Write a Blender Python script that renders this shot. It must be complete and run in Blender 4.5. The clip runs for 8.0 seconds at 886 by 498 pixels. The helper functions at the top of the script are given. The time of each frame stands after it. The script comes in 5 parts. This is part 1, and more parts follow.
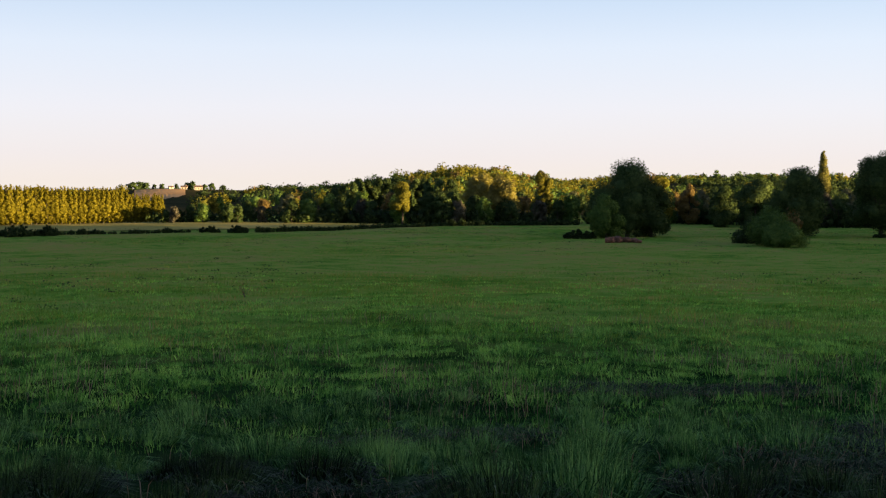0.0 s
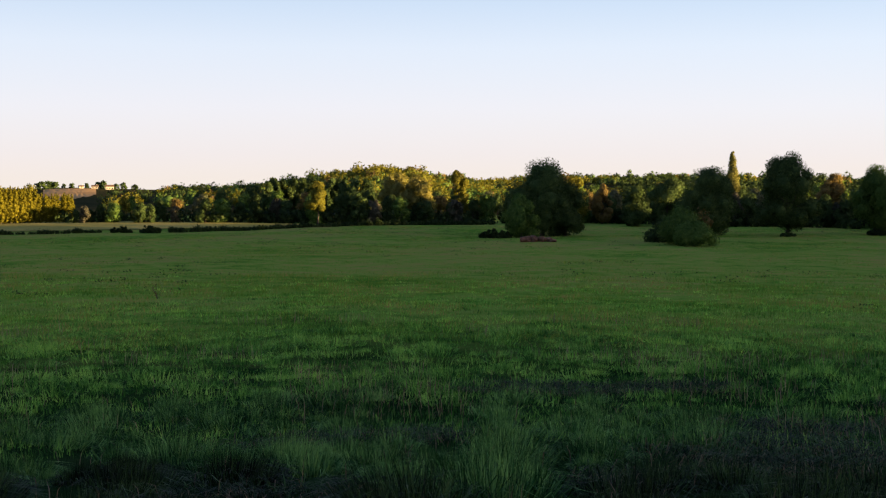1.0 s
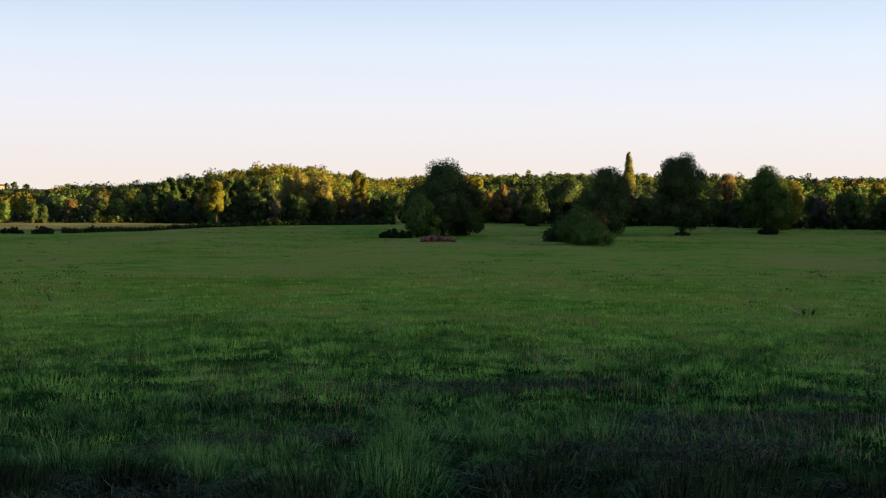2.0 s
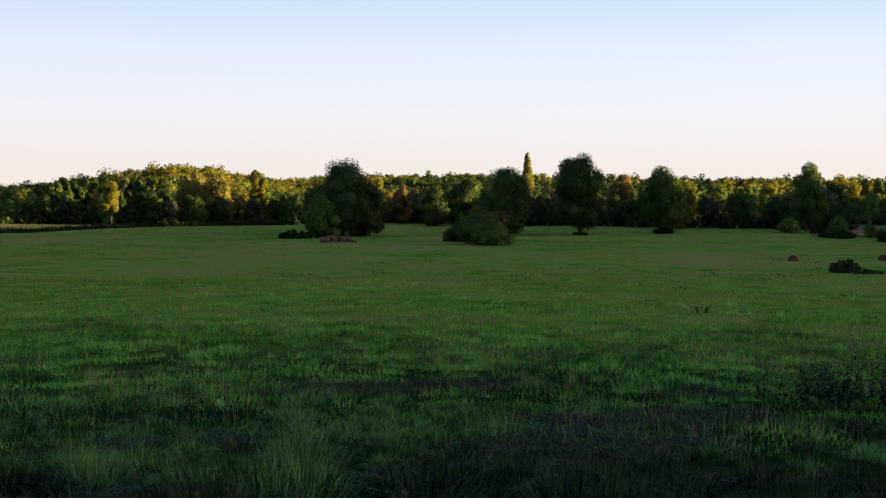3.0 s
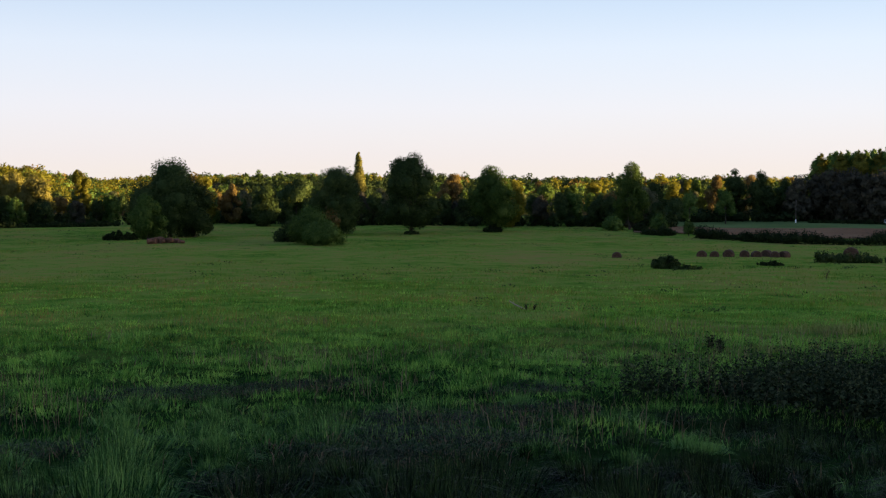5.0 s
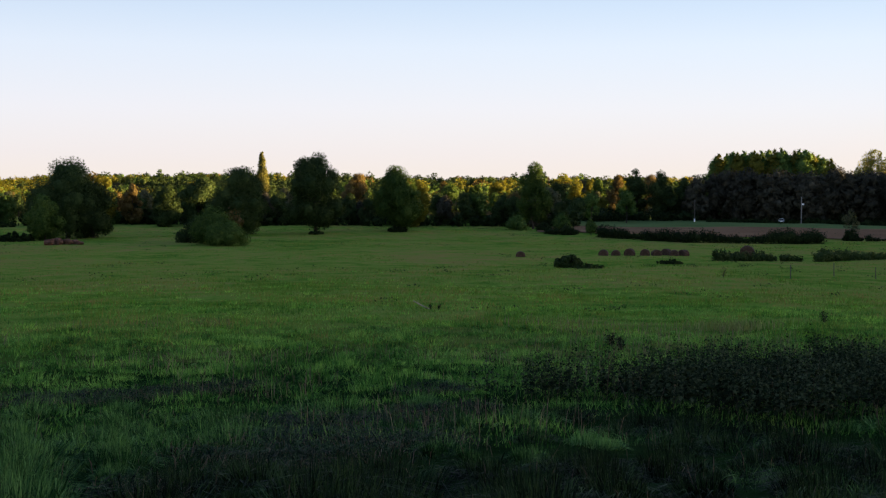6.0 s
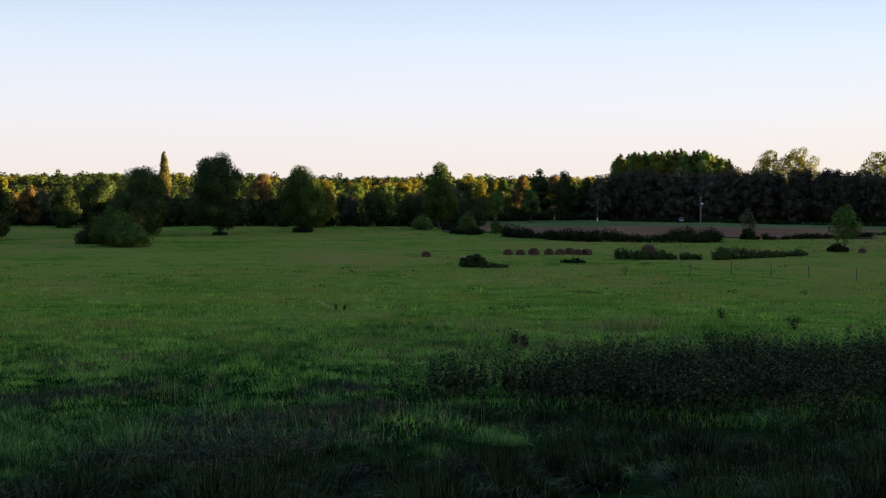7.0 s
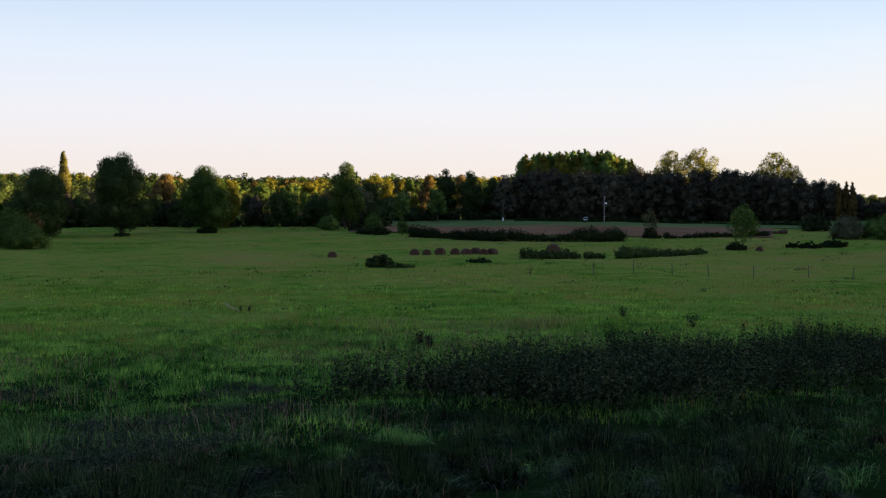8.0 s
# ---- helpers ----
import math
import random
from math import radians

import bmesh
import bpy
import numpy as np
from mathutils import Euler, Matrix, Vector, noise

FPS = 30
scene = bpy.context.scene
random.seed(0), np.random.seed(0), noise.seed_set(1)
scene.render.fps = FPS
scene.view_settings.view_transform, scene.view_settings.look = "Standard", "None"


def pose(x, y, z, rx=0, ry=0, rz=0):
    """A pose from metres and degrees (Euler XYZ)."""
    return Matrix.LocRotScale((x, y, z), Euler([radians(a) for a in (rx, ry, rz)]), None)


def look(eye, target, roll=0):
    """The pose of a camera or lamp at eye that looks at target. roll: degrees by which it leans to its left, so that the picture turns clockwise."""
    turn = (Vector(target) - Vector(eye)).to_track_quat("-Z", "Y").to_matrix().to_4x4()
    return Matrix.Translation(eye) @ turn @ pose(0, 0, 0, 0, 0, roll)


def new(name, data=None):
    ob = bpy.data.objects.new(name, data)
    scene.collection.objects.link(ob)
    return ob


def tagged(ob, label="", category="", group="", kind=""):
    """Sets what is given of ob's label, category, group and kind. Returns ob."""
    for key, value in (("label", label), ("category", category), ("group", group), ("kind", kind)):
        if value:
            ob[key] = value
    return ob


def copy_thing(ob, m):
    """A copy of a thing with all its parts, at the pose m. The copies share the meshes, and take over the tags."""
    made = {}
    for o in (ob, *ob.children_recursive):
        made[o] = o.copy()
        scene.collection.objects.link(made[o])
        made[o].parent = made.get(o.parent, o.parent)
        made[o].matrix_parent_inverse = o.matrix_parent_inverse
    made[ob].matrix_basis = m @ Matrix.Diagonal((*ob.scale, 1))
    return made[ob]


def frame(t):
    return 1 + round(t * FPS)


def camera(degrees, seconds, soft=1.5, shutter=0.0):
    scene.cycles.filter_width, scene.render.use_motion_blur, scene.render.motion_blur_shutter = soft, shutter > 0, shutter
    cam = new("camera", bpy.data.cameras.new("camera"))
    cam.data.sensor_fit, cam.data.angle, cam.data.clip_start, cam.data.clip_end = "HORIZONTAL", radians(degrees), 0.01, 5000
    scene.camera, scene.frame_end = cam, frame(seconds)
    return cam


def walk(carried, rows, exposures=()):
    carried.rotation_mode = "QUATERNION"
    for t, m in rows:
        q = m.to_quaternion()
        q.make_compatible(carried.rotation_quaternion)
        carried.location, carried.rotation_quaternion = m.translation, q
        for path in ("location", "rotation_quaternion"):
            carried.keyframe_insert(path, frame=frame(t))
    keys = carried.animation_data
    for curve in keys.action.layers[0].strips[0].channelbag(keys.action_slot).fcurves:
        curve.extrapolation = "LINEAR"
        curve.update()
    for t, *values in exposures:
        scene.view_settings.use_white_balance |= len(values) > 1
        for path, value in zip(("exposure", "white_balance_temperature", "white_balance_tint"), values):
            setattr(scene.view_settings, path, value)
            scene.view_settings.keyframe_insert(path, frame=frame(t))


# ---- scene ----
import itertools

# The camera stands on a grassy slope over a meadow and turns to the right.
cam = camera(40.5, 8.0, soft=1.2)
walk(cam, [
    (0.0, pose(0.000, 0.000, -0.000, 86.795, -0.046, 0.003)),
    (0.5, pose(0.019, -0.017, 0.009, 86.781, -0.064, -1.958)),
    (1.0, pose(0.042, -0.119, 0.030, 86.777, -0.088, -3.995)),
    (1.5, pose(0.074, -0.239, 0.048, 86.773, -0.130, -6.319)),
    (3.0, pose(0.132, -0.272, 0.072, 86.798, -0.165, -13.490)),
    (3.5, pose(0.150, -0.211, 0.065, 86.804, -0.176, -15.709)),
    (4.0, pose(0.173, -0.197, 0.067, 86.804, -0.150, -17.639)),
    (5.5, pose(0.187, -0.285, 0.084, 86.786, -0.044, -23.680)),
    (6.0, pose(0.158, -0.398, 0.108, 86.785, -0.059, -26.041)),
    (6.5, pose(0.106, -0.525, 0.125, 86.784, -0.062, -28.342)),
    (7.0, pose(0.098, -0.618, 0.130, 86.786, -0.029, -30.532)),
    (7.5, pose(0.080, -0.718, 0.144, 86.784, -0.023, -32.661)),
    (8.0, pose(0.066, -0.827, 0.168, 86.783, 0.007, -34.978)),
], [(0.0, 2.6), (8.0, 2.6)])

# ---- sky and sun ----
SUN_AZ, SUN_EL = 105.0, 3.6          # degrees to the right of the first view, and above the horizon
world = bpy.data.worlds.new("evening_sky")
scene.world = world
world.use_nodes = True
wn, wl = world.node_tree.nodes, world.node_tree.links
wn.clear()
w_out, w_bg = wn.new("ShaderNodeOutputWorld"), wn.new("ShaderNodeBackground")
sky = wn.new("ShaderNodeTexSky")
sky.sky_type, sky.sun_disc = "NISHITA", False
sky.sun_elevation, sky.sun_rotation = radians(SUN_EL), radians(-SUN_AZ)
sky.air_density, sky.dust_density, sky.ozone_density = 1.0, 0.6, 3.0
geo = wn.new("ShaderNodeTexCoord")
sep = wn.new("ShaderNodeSeparateXYZ")
wl.new(geo.outputs["Generated"], sep.inputs[0])
haze = wn.new("ShaderNodeValToRGB")   # evening haze, from the horizon up
haze.color_ramp.elements[0].position, haze.color_ramp.elements[0].color = 0.0, (0.96, 0.875, 0.825, 1)
haze.color_ramp.elements[1].position, haze.color_ramp.elements[1].color = 1.0, (0.12, 0.21, 0.42, 1)
for at, col in ((0.022, (0.92, 0.86, 0.885, 1)), (0.06, (0.90, 0.88, 0.962, 1)), (0.11, (0.80, 0.855, 0.985, 1)), (0.155, (0.62, 0.74, 0.93, 1)), (0.22, (0.46, 0.61, 0.88, 1)), (0.5, (0.24, 0.37, 0.66, 1))):
    e = haze.color_ramp.elements.new(at)
    e.color = col
wl.new(sep.outputs["Z"], haze.inputs[0])
gain = wn.new("ShaderNodeMix")
gain.data_type, gain.blend_type = "RGBA", "MIX"
gain.inputs[0].default_value = 0.06
wl.new(haze.outputs[0], gain.inputs[6])
wl.new(sky.outputs[0], gain.inputs[7])
# the glow of the low sun spreads along the horizon
glow = wn.new("ShaderNodeVectorMath")
glow.operation = "DOT_PRODUCT"
glow.inputs[1].default_value = (math.sin(radians(SUN_AZ)), math.cos(radians(SUN_AZ)), -1.6)
wl.new(geo.outputs["Generated"], glow.inputs[0])
near_sun = wn.new("ShaderNodeMapRange")
near_sun.inputs[1].default_value, near_sun.inputs[2].default_value, near_sun.inputs[3].default_value, near_sun.inputs[4].default_value = 0.42, 1.0, 0.0, 1.0
wl.new(glow.outputs["Value"], near_sun.inputs[0])
warm = wn.new("ShaderNodeMix")
warm.data_type = "RGBA"
warm.inputs[7].default_value = (1.05, 0.93, 0.76, 1)
wl.new(near_sun.outputs[0], warm.inputs[0])
wl.new(gain.outputs[2], warm.inputs[6])
# the bright sky round the sunset, off to the right of the view
lobe = wn.new("ShaderNodeVectorMath")
lobe.operation = "DOT_PRODUCT"
lobe.inputs[1].default_value = (math.sin(radians(SUN_AZ + 12)), math.cos(radians(SUN_AZ + 12)), -0.55)
wl.new(geo.outputs["Generated"], lobe.inputs[0])
lobe_fac = wn.new("ShaderNodeMapRange")
lobe_fac.interpolation_type = "SMOOTHSTEP"
lobe_fac.inputs[1].default_value, lobe_fac.inputs[2].default_value = 0.50, 1.0
wl.new(lobe.outputs["Value"], lobe_fac.inputs[0])
bright = wn.new("ShaderNodeMix")
bright.data_type, bright.blend_type = "RGBA", "ADD"
bright.inputs[7].default_value = (4.2, 3.3, 2.2, 1)
wl.new(lobe_fac.outputs[0], bright.inputs[0])
wl.new(warm.outputs[2], bright.inputs[6])
wl.new(bright.outputs[2], w_bg.inputs[0])
w_bg.inputs[1].default_value = 0.160
wl.new(w_bg.outputs[0], w_out.inputs[0])

sun_data = bpy.data.lights.new("sun", "SUN")
sun_data.energy, sun_data.angle, sun_data.color = 5.0, radians(0.6), (1.0, 0.66, 0.27)
sun_dir = Vector((math.sin(radians(SUN_AZ)) * math.cos(radians(SUN_EL)), math.cos(radians(SUN_AZ)) * math.cos(radians(SUN_EL)), math.sin(radians(SUN_EL))))
sun = new("sun", sun_data)
sun.matrix_world = look(sun_dir * 100, (0, 0, 0))


# ---- materials ----
def node_material(name):
    m = bpy.data.materials.new(name)
    m.use_nodes = True
    m.node_tree.nodes.clear()
    return m, m.node_tree.nodes, m.node_tree.links


def ramp(nodes, stops):
    r = nodes.new("ShaderNodeValToRGB")
    el = r.color_ramp.elements
    el[0].position, el[0].color = stops[0][0], (*stops[0][1], 1)
    el[1].position, el[1].color = stops[-1][0], (*stops[-1][1], 1)
    for at, col in stops[1:-1]:
        el.new(at).color = (*col, 1)
    return r


def noise_node(nodes, links, scale, detail=4, coord="Object"):
    c, n = nodes.new("ShaderNodeTexCoord"), nodes.new("ShaderNodeTexNoise")
    n.inputs["Scale"].default_value, n.inputs["Detail"].default_value = scale, detail
    links.new(c.outputs[coord], n.inputs["Vector"])
    return n


def mix_node(nodes, links, a, b, fac, blend="MIX"):
    x = nodes.new("ShaderNodeMix")
    x.data_type, x.blend_type = "RGBA", blend
    for i, v in ((0, fac), (6, a), (7, b)):
        if isinstance(v, (int, float)):
            x.inputs[i].default_value = v
        elif isinstance(v, tuple):
            x.inputs[i].default_value = (*v, 1)
        else:
            links.new(v, x.inputs[i])
    return x.outputs[2]


def foliage(name, dark, mid, light, translucent=0.3, patch=0.25, rough=0.7, spec=0.04, spread=0.55, gain=2.0):
    """Leaves or blades: each varies a little, and whole plants and patches vary too."""
    m, n, l = node_material(name)
    g, oi = n.new("ShaderNodeNewGeometry"), n.new("ShaderNodeObjectInfo")
    r = ramp(n, [(0.0, dark), (0.5, mid), (1.0, light)])
    big = noise_node(n, l, patch, 3)
    add = n.new("ShaderNodeMath")
    add.operation, add.inputs[1].default_value = "MULTIPLY_ADD", spread
    l.new(g.outputs["Random Per Island"], add.inputs[0])
    sub = n.new("ShaderNodeMath")
    sub.operation, sub.inputs[1].default_value, sub.inputs[2].default_value = "MULTIPLY_ADD", gain, 0.5 - gain / 2 - spread / 2
    small = noise_node(n, l, patch * 5.3, 2)
    both = n.new("ShaderNodeMath")
    both.operation, both.inputs[1].default_value = "MULTIPLY_ADD", 0.5
    half = n.new("ShaderNodeMath")
    half.operation, half.inputs[1].default_value = "MULTIPLY", 0.5
    l.new(small.outputs["Fac"], half.inputs[0])
    l.new(big.outputs["Fac"], both.inputs[0])
    l.new(half.outputs[0], both.inputs[2])
    l.new(both.outputs[0], sub.inputs[0])
    l.new(sub.outputs[0], add.inputs[2])
    l.new(add.outputs[0], r.inputs[0])
    hsv = n.new("ShaderNodeHueSaturation")
    l.new(r.outputs[0], hsv.inputs["Color"])
    tone = n.new("ShaderNodeMapRange")
    tone.inputs[3].default_value, tone.inputs[4].default_value = 0.78, 1.22
    l.new(oi.outputs["Random"], tone.inputs[0])
    l.new(tone.outputs[0], hsv.inputs["Value"])
    b, t, mx, o = n.new("ShaderNodeBsdfPrincipled"), n.new("ShaderNodeBsdfTranslucent"), n.new("ShaderNodeMixShader"), n.new("ShaderNodeOutputMaterial")
    b.inputs["Roughness"].default_value = rough
    b.inputs["Specular IOR Level"].default_value = spec
    l.new(hsv.outputs[0], b.inputs["Base Color"])
    l.new(mix_node(n, l, hsv.outputs[0], (1.2, 1.15, 0.5), 1.0, "MULTIPLY"), t.inputs["Color"])
    mx.inputs[0].default_value = translucent
    l.new(b.outputs[0], mx.inputs[1])
    l.new(t.outputs[0], mx.inputs[2])
    l.new(mx.outputs[0], o.inputs[0])
    return m


def surface(name, stops, scale=2.0, fine=30.0, rough=0.85, bump=0.4, metal=0.0, dist=0.02, spec=0.3):
    """A solid surface: two scales of colour variation and a fine relief."""
    m, n, l = node_material(name)
    a, f = noise_node(n, l, scale, 5), noise_node(n, l, fine, 4)
    r = ramp(n, stops)
    l.new(mix_node(n, l, a.outputs["Fac"], f.outputs["Fac"], 0.4), r.inputs[0])
    b, o, bp = n.new("ShaderNodeBsdfPrincipled"), n.new("ShaderNodeOutputMaterial"), n.new("ShaderNodeBump")
    bp.inputs["Strength"].default_value, bp.inputs["Distance"].default_value = bump, dist
    l.new(f.outputs["Fac"], bp.inputs["Height"])
    l.new(bp.outputs[0], b.inputs["Normal"])
    l.new(r.outputs[0], b.inputs["Base Color"])
    b.inputs["Roughness"].default_value, b.inputs["Metallic"].default_value = rough, metal
    b.inputs["Specular IOR Level"].default_value = spec
    l.new(b.outputs[0], o.inputs[0])
    return m


def meadow_ground():
    """Turf: thatch on the slope, near black to hold the shade between blades, grazed green pasture with dry patches on
    the flat, leaf litter under the far woods.
    """
    m, n, l = node_material("meadow_turf")
    wide, mid, fine = noise_node(n, l, 0.05, 4), noise_node(n, l, 0.35, 4), noise_node(n, l, 3.0, 4)
    mix = mix_node(n, l, mix_node(n, l, wide.outputs["Fac"], mid.outputs["Fac"], 0.5), fine.outputs["Fac"], 0.25)
    pasture = ramp(n, [(0.40, (0.045, 0.115, 0.014)), (0.48, (0.118, 0.210, 0.032)), (0.56, (0.165, 0.205, 0.046))])
    dry = ramp(n, [(0.42, (0.070, 0.150, 0.020)), (0.475, (0.140, 0.215, 0.035)), (0.54, (0.180, 0.200, 0.046)), (0.62, (0.235, 0.180, 0.062))])
    # thatch taken near black: shade under the tall grass put into its colour
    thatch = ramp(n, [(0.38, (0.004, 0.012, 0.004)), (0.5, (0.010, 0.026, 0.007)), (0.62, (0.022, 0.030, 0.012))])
    l.new(mix, pasture.inputs[0])
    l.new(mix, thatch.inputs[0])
    l.new(mix, dry.inputs[0])
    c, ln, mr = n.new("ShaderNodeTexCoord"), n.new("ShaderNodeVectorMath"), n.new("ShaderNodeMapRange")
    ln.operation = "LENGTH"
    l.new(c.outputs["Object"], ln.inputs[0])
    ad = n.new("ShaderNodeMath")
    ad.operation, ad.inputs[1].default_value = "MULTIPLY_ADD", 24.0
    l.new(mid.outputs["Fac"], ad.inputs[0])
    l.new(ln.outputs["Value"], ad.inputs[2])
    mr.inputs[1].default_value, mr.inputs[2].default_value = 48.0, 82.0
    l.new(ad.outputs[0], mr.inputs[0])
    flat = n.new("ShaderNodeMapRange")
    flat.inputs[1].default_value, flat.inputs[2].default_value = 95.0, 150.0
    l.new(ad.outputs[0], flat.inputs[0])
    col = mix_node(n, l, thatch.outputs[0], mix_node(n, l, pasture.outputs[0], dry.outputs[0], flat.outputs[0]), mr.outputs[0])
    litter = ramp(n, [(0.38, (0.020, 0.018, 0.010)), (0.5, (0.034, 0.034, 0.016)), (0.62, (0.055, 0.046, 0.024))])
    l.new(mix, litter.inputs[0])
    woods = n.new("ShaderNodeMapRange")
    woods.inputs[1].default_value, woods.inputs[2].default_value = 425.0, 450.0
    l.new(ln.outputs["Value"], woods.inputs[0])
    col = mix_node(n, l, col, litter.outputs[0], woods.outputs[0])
    b, o, bp = n.new("ShaderNodeBsdfPrincipled"), n.new("ShaderNodeOutputMaterial"), n.new("ShaderNodeBump")
    bp.inputs["Strength"].default_value, bp.inputs["Distance"].default_value = 0.8, 0.12
    l.new(fine.outputs["Fac"], bp.inputs["Height"])
    l.new(bp.outputs[0], b.inputs["Normal"])
    l.new(col, b.inputs["Base Color"])
    b.inputs["Roughness"].default_value, b.inputs["Specular IOR Level"].default_value = 0.95, 0.0
    l.new(b.outputs[0], o.inputs[0])
    return m


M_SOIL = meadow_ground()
M_PLOUGH = surface("ploughed_soil", [(0.3, (0.135, 0.076, 0.045)), (0.55, (0.190, 0.114, 0.068)), (0.75, (0.250, 0.158, 0.098))], 0.05, 1.5, 0.95, 0.8, 0, 0.1, 0.0)
M_STUBBLE = surface("mown_field", [(0.3, (0.19, 0.17, 0.045)), (0.55, (0.27, 0.225, 0.07)), (0.75, (0.35, 0.27, 0.11))], 0.03, 0.8, 0.95, 0.5, 0, 0.1, 0.0)
M_DRYFIELD = surface("dry_stubble", [(0.3, (0.30, 0.18, 0.085)), (0.55, (0.40, 0.245, 0.115)), (0.75, (0.47, 0.30, 0.15))], 0.012, 0.5, 0.95, 0.5, 0, 0.1, 0.0)
M_VERGE = surface("rank_verge", [(0.3, (0.070, 0.105, 0.036)), (0.55, (0.105, 0.150, 0.055)), (0.75, (0.150, 0.180, 0.080))], 0.05, 1.2, 0.95, 0.8, 0, 0.15, 0.0)
# high patch gain paints lit tussock tops and shaded gaps into the grass
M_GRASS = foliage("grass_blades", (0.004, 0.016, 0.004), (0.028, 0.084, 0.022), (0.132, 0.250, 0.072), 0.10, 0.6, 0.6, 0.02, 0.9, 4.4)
# darker copy of the grass: near-slope shade put into the colour
M_GRASS_SHADED = foliage("rank_grass", (0.001, 0.004, 0.002), (0.006, 0.016, 0.006), (0.052, 0.096, 0.032), 0.08, 0.55, 0.5, 0.04, 1.0, 3.6)
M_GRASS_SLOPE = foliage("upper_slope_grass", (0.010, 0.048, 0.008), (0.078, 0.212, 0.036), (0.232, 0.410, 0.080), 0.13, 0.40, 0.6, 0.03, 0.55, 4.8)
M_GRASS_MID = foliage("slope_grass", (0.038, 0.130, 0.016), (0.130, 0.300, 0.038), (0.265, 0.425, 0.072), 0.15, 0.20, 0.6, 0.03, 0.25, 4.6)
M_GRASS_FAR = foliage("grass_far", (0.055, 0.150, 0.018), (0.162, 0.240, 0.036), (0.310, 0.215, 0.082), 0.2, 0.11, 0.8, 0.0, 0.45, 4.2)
M_PALE = foliage("pale_weeds", (0.12, 0.17, 0.05), (0.20, 0.25, 0.08), (0.32, 0.35, 0.15), 0.2, 0.5, 0.7, 0.0)
M_LEAF_PALE = foliage("pale_poplar_leaves", (0.085, 0.090, 0.028), (0.135, 0.138, 0.042), (0.190, 0.185, 0.065), 0.4, 0.3)
# yellow-green crowns, with evening sunlight put into the leaf colour
M_LEAF_SUNNY = foliage("sunlit_airy_leaves", (0.075, 0.088, 0.018), (0.125, 0.138, 0.028), (0.185, 0.190, 0.045), 0.42, 0.3)
M_DRY = foliage("dry_grass", (0.060, 0.050, 0.038), (0.150, 0.104, 0.082), (0.27, 0.195, 0.150), 0.2, 0.4, 0.8, 0.0)
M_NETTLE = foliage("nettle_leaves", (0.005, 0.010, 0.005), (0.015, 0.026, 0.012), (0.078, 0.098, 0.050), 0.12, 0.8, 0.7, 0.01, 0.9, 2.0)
M_LEAF = foliage("tree_leaves", (0.031, 0.064, 0.017), (0.068, 0.120, 0.029), (0.122, 0.176, 0.045), 0.3, 0.30)
M_LEAF_DARK = foliage("dark_leaves", (0.020, 0.038, 0.014), (0.040, 0.066, 0.023), (0.072, 0.100, 0.034), 0.25, 0.30)
# yellow-green leaves of three kinds, brightened to carry the low sun
M_LEAF_POPLAR = foliage("sunlit_plantation_leaves", (0.086, 0.084, 0.010), (0.136, 0.126, 0.012), (0.185, 0.162, 0.017), 0.42, 0.30)
M_LEAF_WILLOW = foliage("sunlit_willow_leaves", (0.115, 0.112, 0.034), (0.170, 0.160, 0.050), (0.225, 0.208, 0.074), 0.40, 0.30)
M_LEAF_SUNLIT = foliage("sunlit_yellow_leaves", (0.080, 0.086, 0.015), (0.128, 0.128, 0.021), (0.172, 0.162, 0.032), 0.42, 0.30)
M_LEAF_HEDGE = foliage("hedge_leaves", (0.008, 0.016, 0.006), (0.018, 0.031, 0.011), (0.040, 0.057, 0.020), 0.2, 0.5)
# dull leaves with the tall wood's backlit shade put into their colour
M_LEAF_SHADED = foliage("shaded_leaves", (0.026, 0.027, 0.018), (0.053, 0.051, 0.036), (0.088, 0.083, 0.060), 0.12, 0.30, 0.6, 0.05, 0.3, 1.4)
M_LEAF_GREY = foliage("silvery_leaves", (0.050, 0.062, 0.035), (0.085, 0.095, 0.055), (0.13, 0.135, 0.080), 0.3, 0.18)
M_LEAF_RUST = foliage("rusty_leaves", (0.085, 0.062, 0.024), (0.130, 0.095, 0.036), (0.180, 0.135, 0.055), 0.3, 0.18)
M_BARK = surface("bark", [(0.3, (0.025, 0.020, 0.015)), (0.55, (0.05, 0.041, 0.031)), (0.75, (0.09, 0.077, 0.062))], 1.5, 14, 0.9, 0.9, 0, 0.03)
M_HAY = surface("weathered_hay", [(0.3, (0.028, 0.015, 0.009)), (0.52, (0.062, 0.034, 0.021)), (0.75, (0.14, 0.085, 0.055))], 3, 26, 0.95, 0.9, 0, 0.05)
M_HAY_RED = surface("reddish_old_hay", [(0.3, (0.070, 0.032, 0.020)), (0.52, (0.140, 0.066, 0.042)), (0.75, (0.24, 0.135, 0.085))], 3, 26, 0.95, 0.9, 0, 0.05)
M_WOOD = surface("grey_wood", [(0.3, (0.04, 0.034, 0.028)), (0.55, (0.08, 0.07, 0.058)), (0.75, (0.14, 0.125, 0.105))], 4, 40, 0.85, 0.6, 0, 0.01)
M_CONCRETE = surface("pale_concrete", [(0.3, (0.16, 0.15, 0.14)), (0.55, (0.23, 0.22, 0.21)), (0.75, (0.32, 0.31, 0.29))], 2, 25, 0.8, 0.3)
M_PLASTER = surface("pale_plaster", [(0.3, (0.26, 0.23, 0.19)), (0.55, (0.32, 0.29, 0.25)), (0.75, (0.38, 0.35, 0.30))], 0.6, 9, 0.85, 0.2)
M_ROOF = surface("clay_roof", [(0.3, (0.06, 0.036, 0.026)), (0.55, (0.09, 0.055, 0.04)), (0.75, (0.13, 0.085, 0.062))], 0.8, 8, 0.85, 0.5)
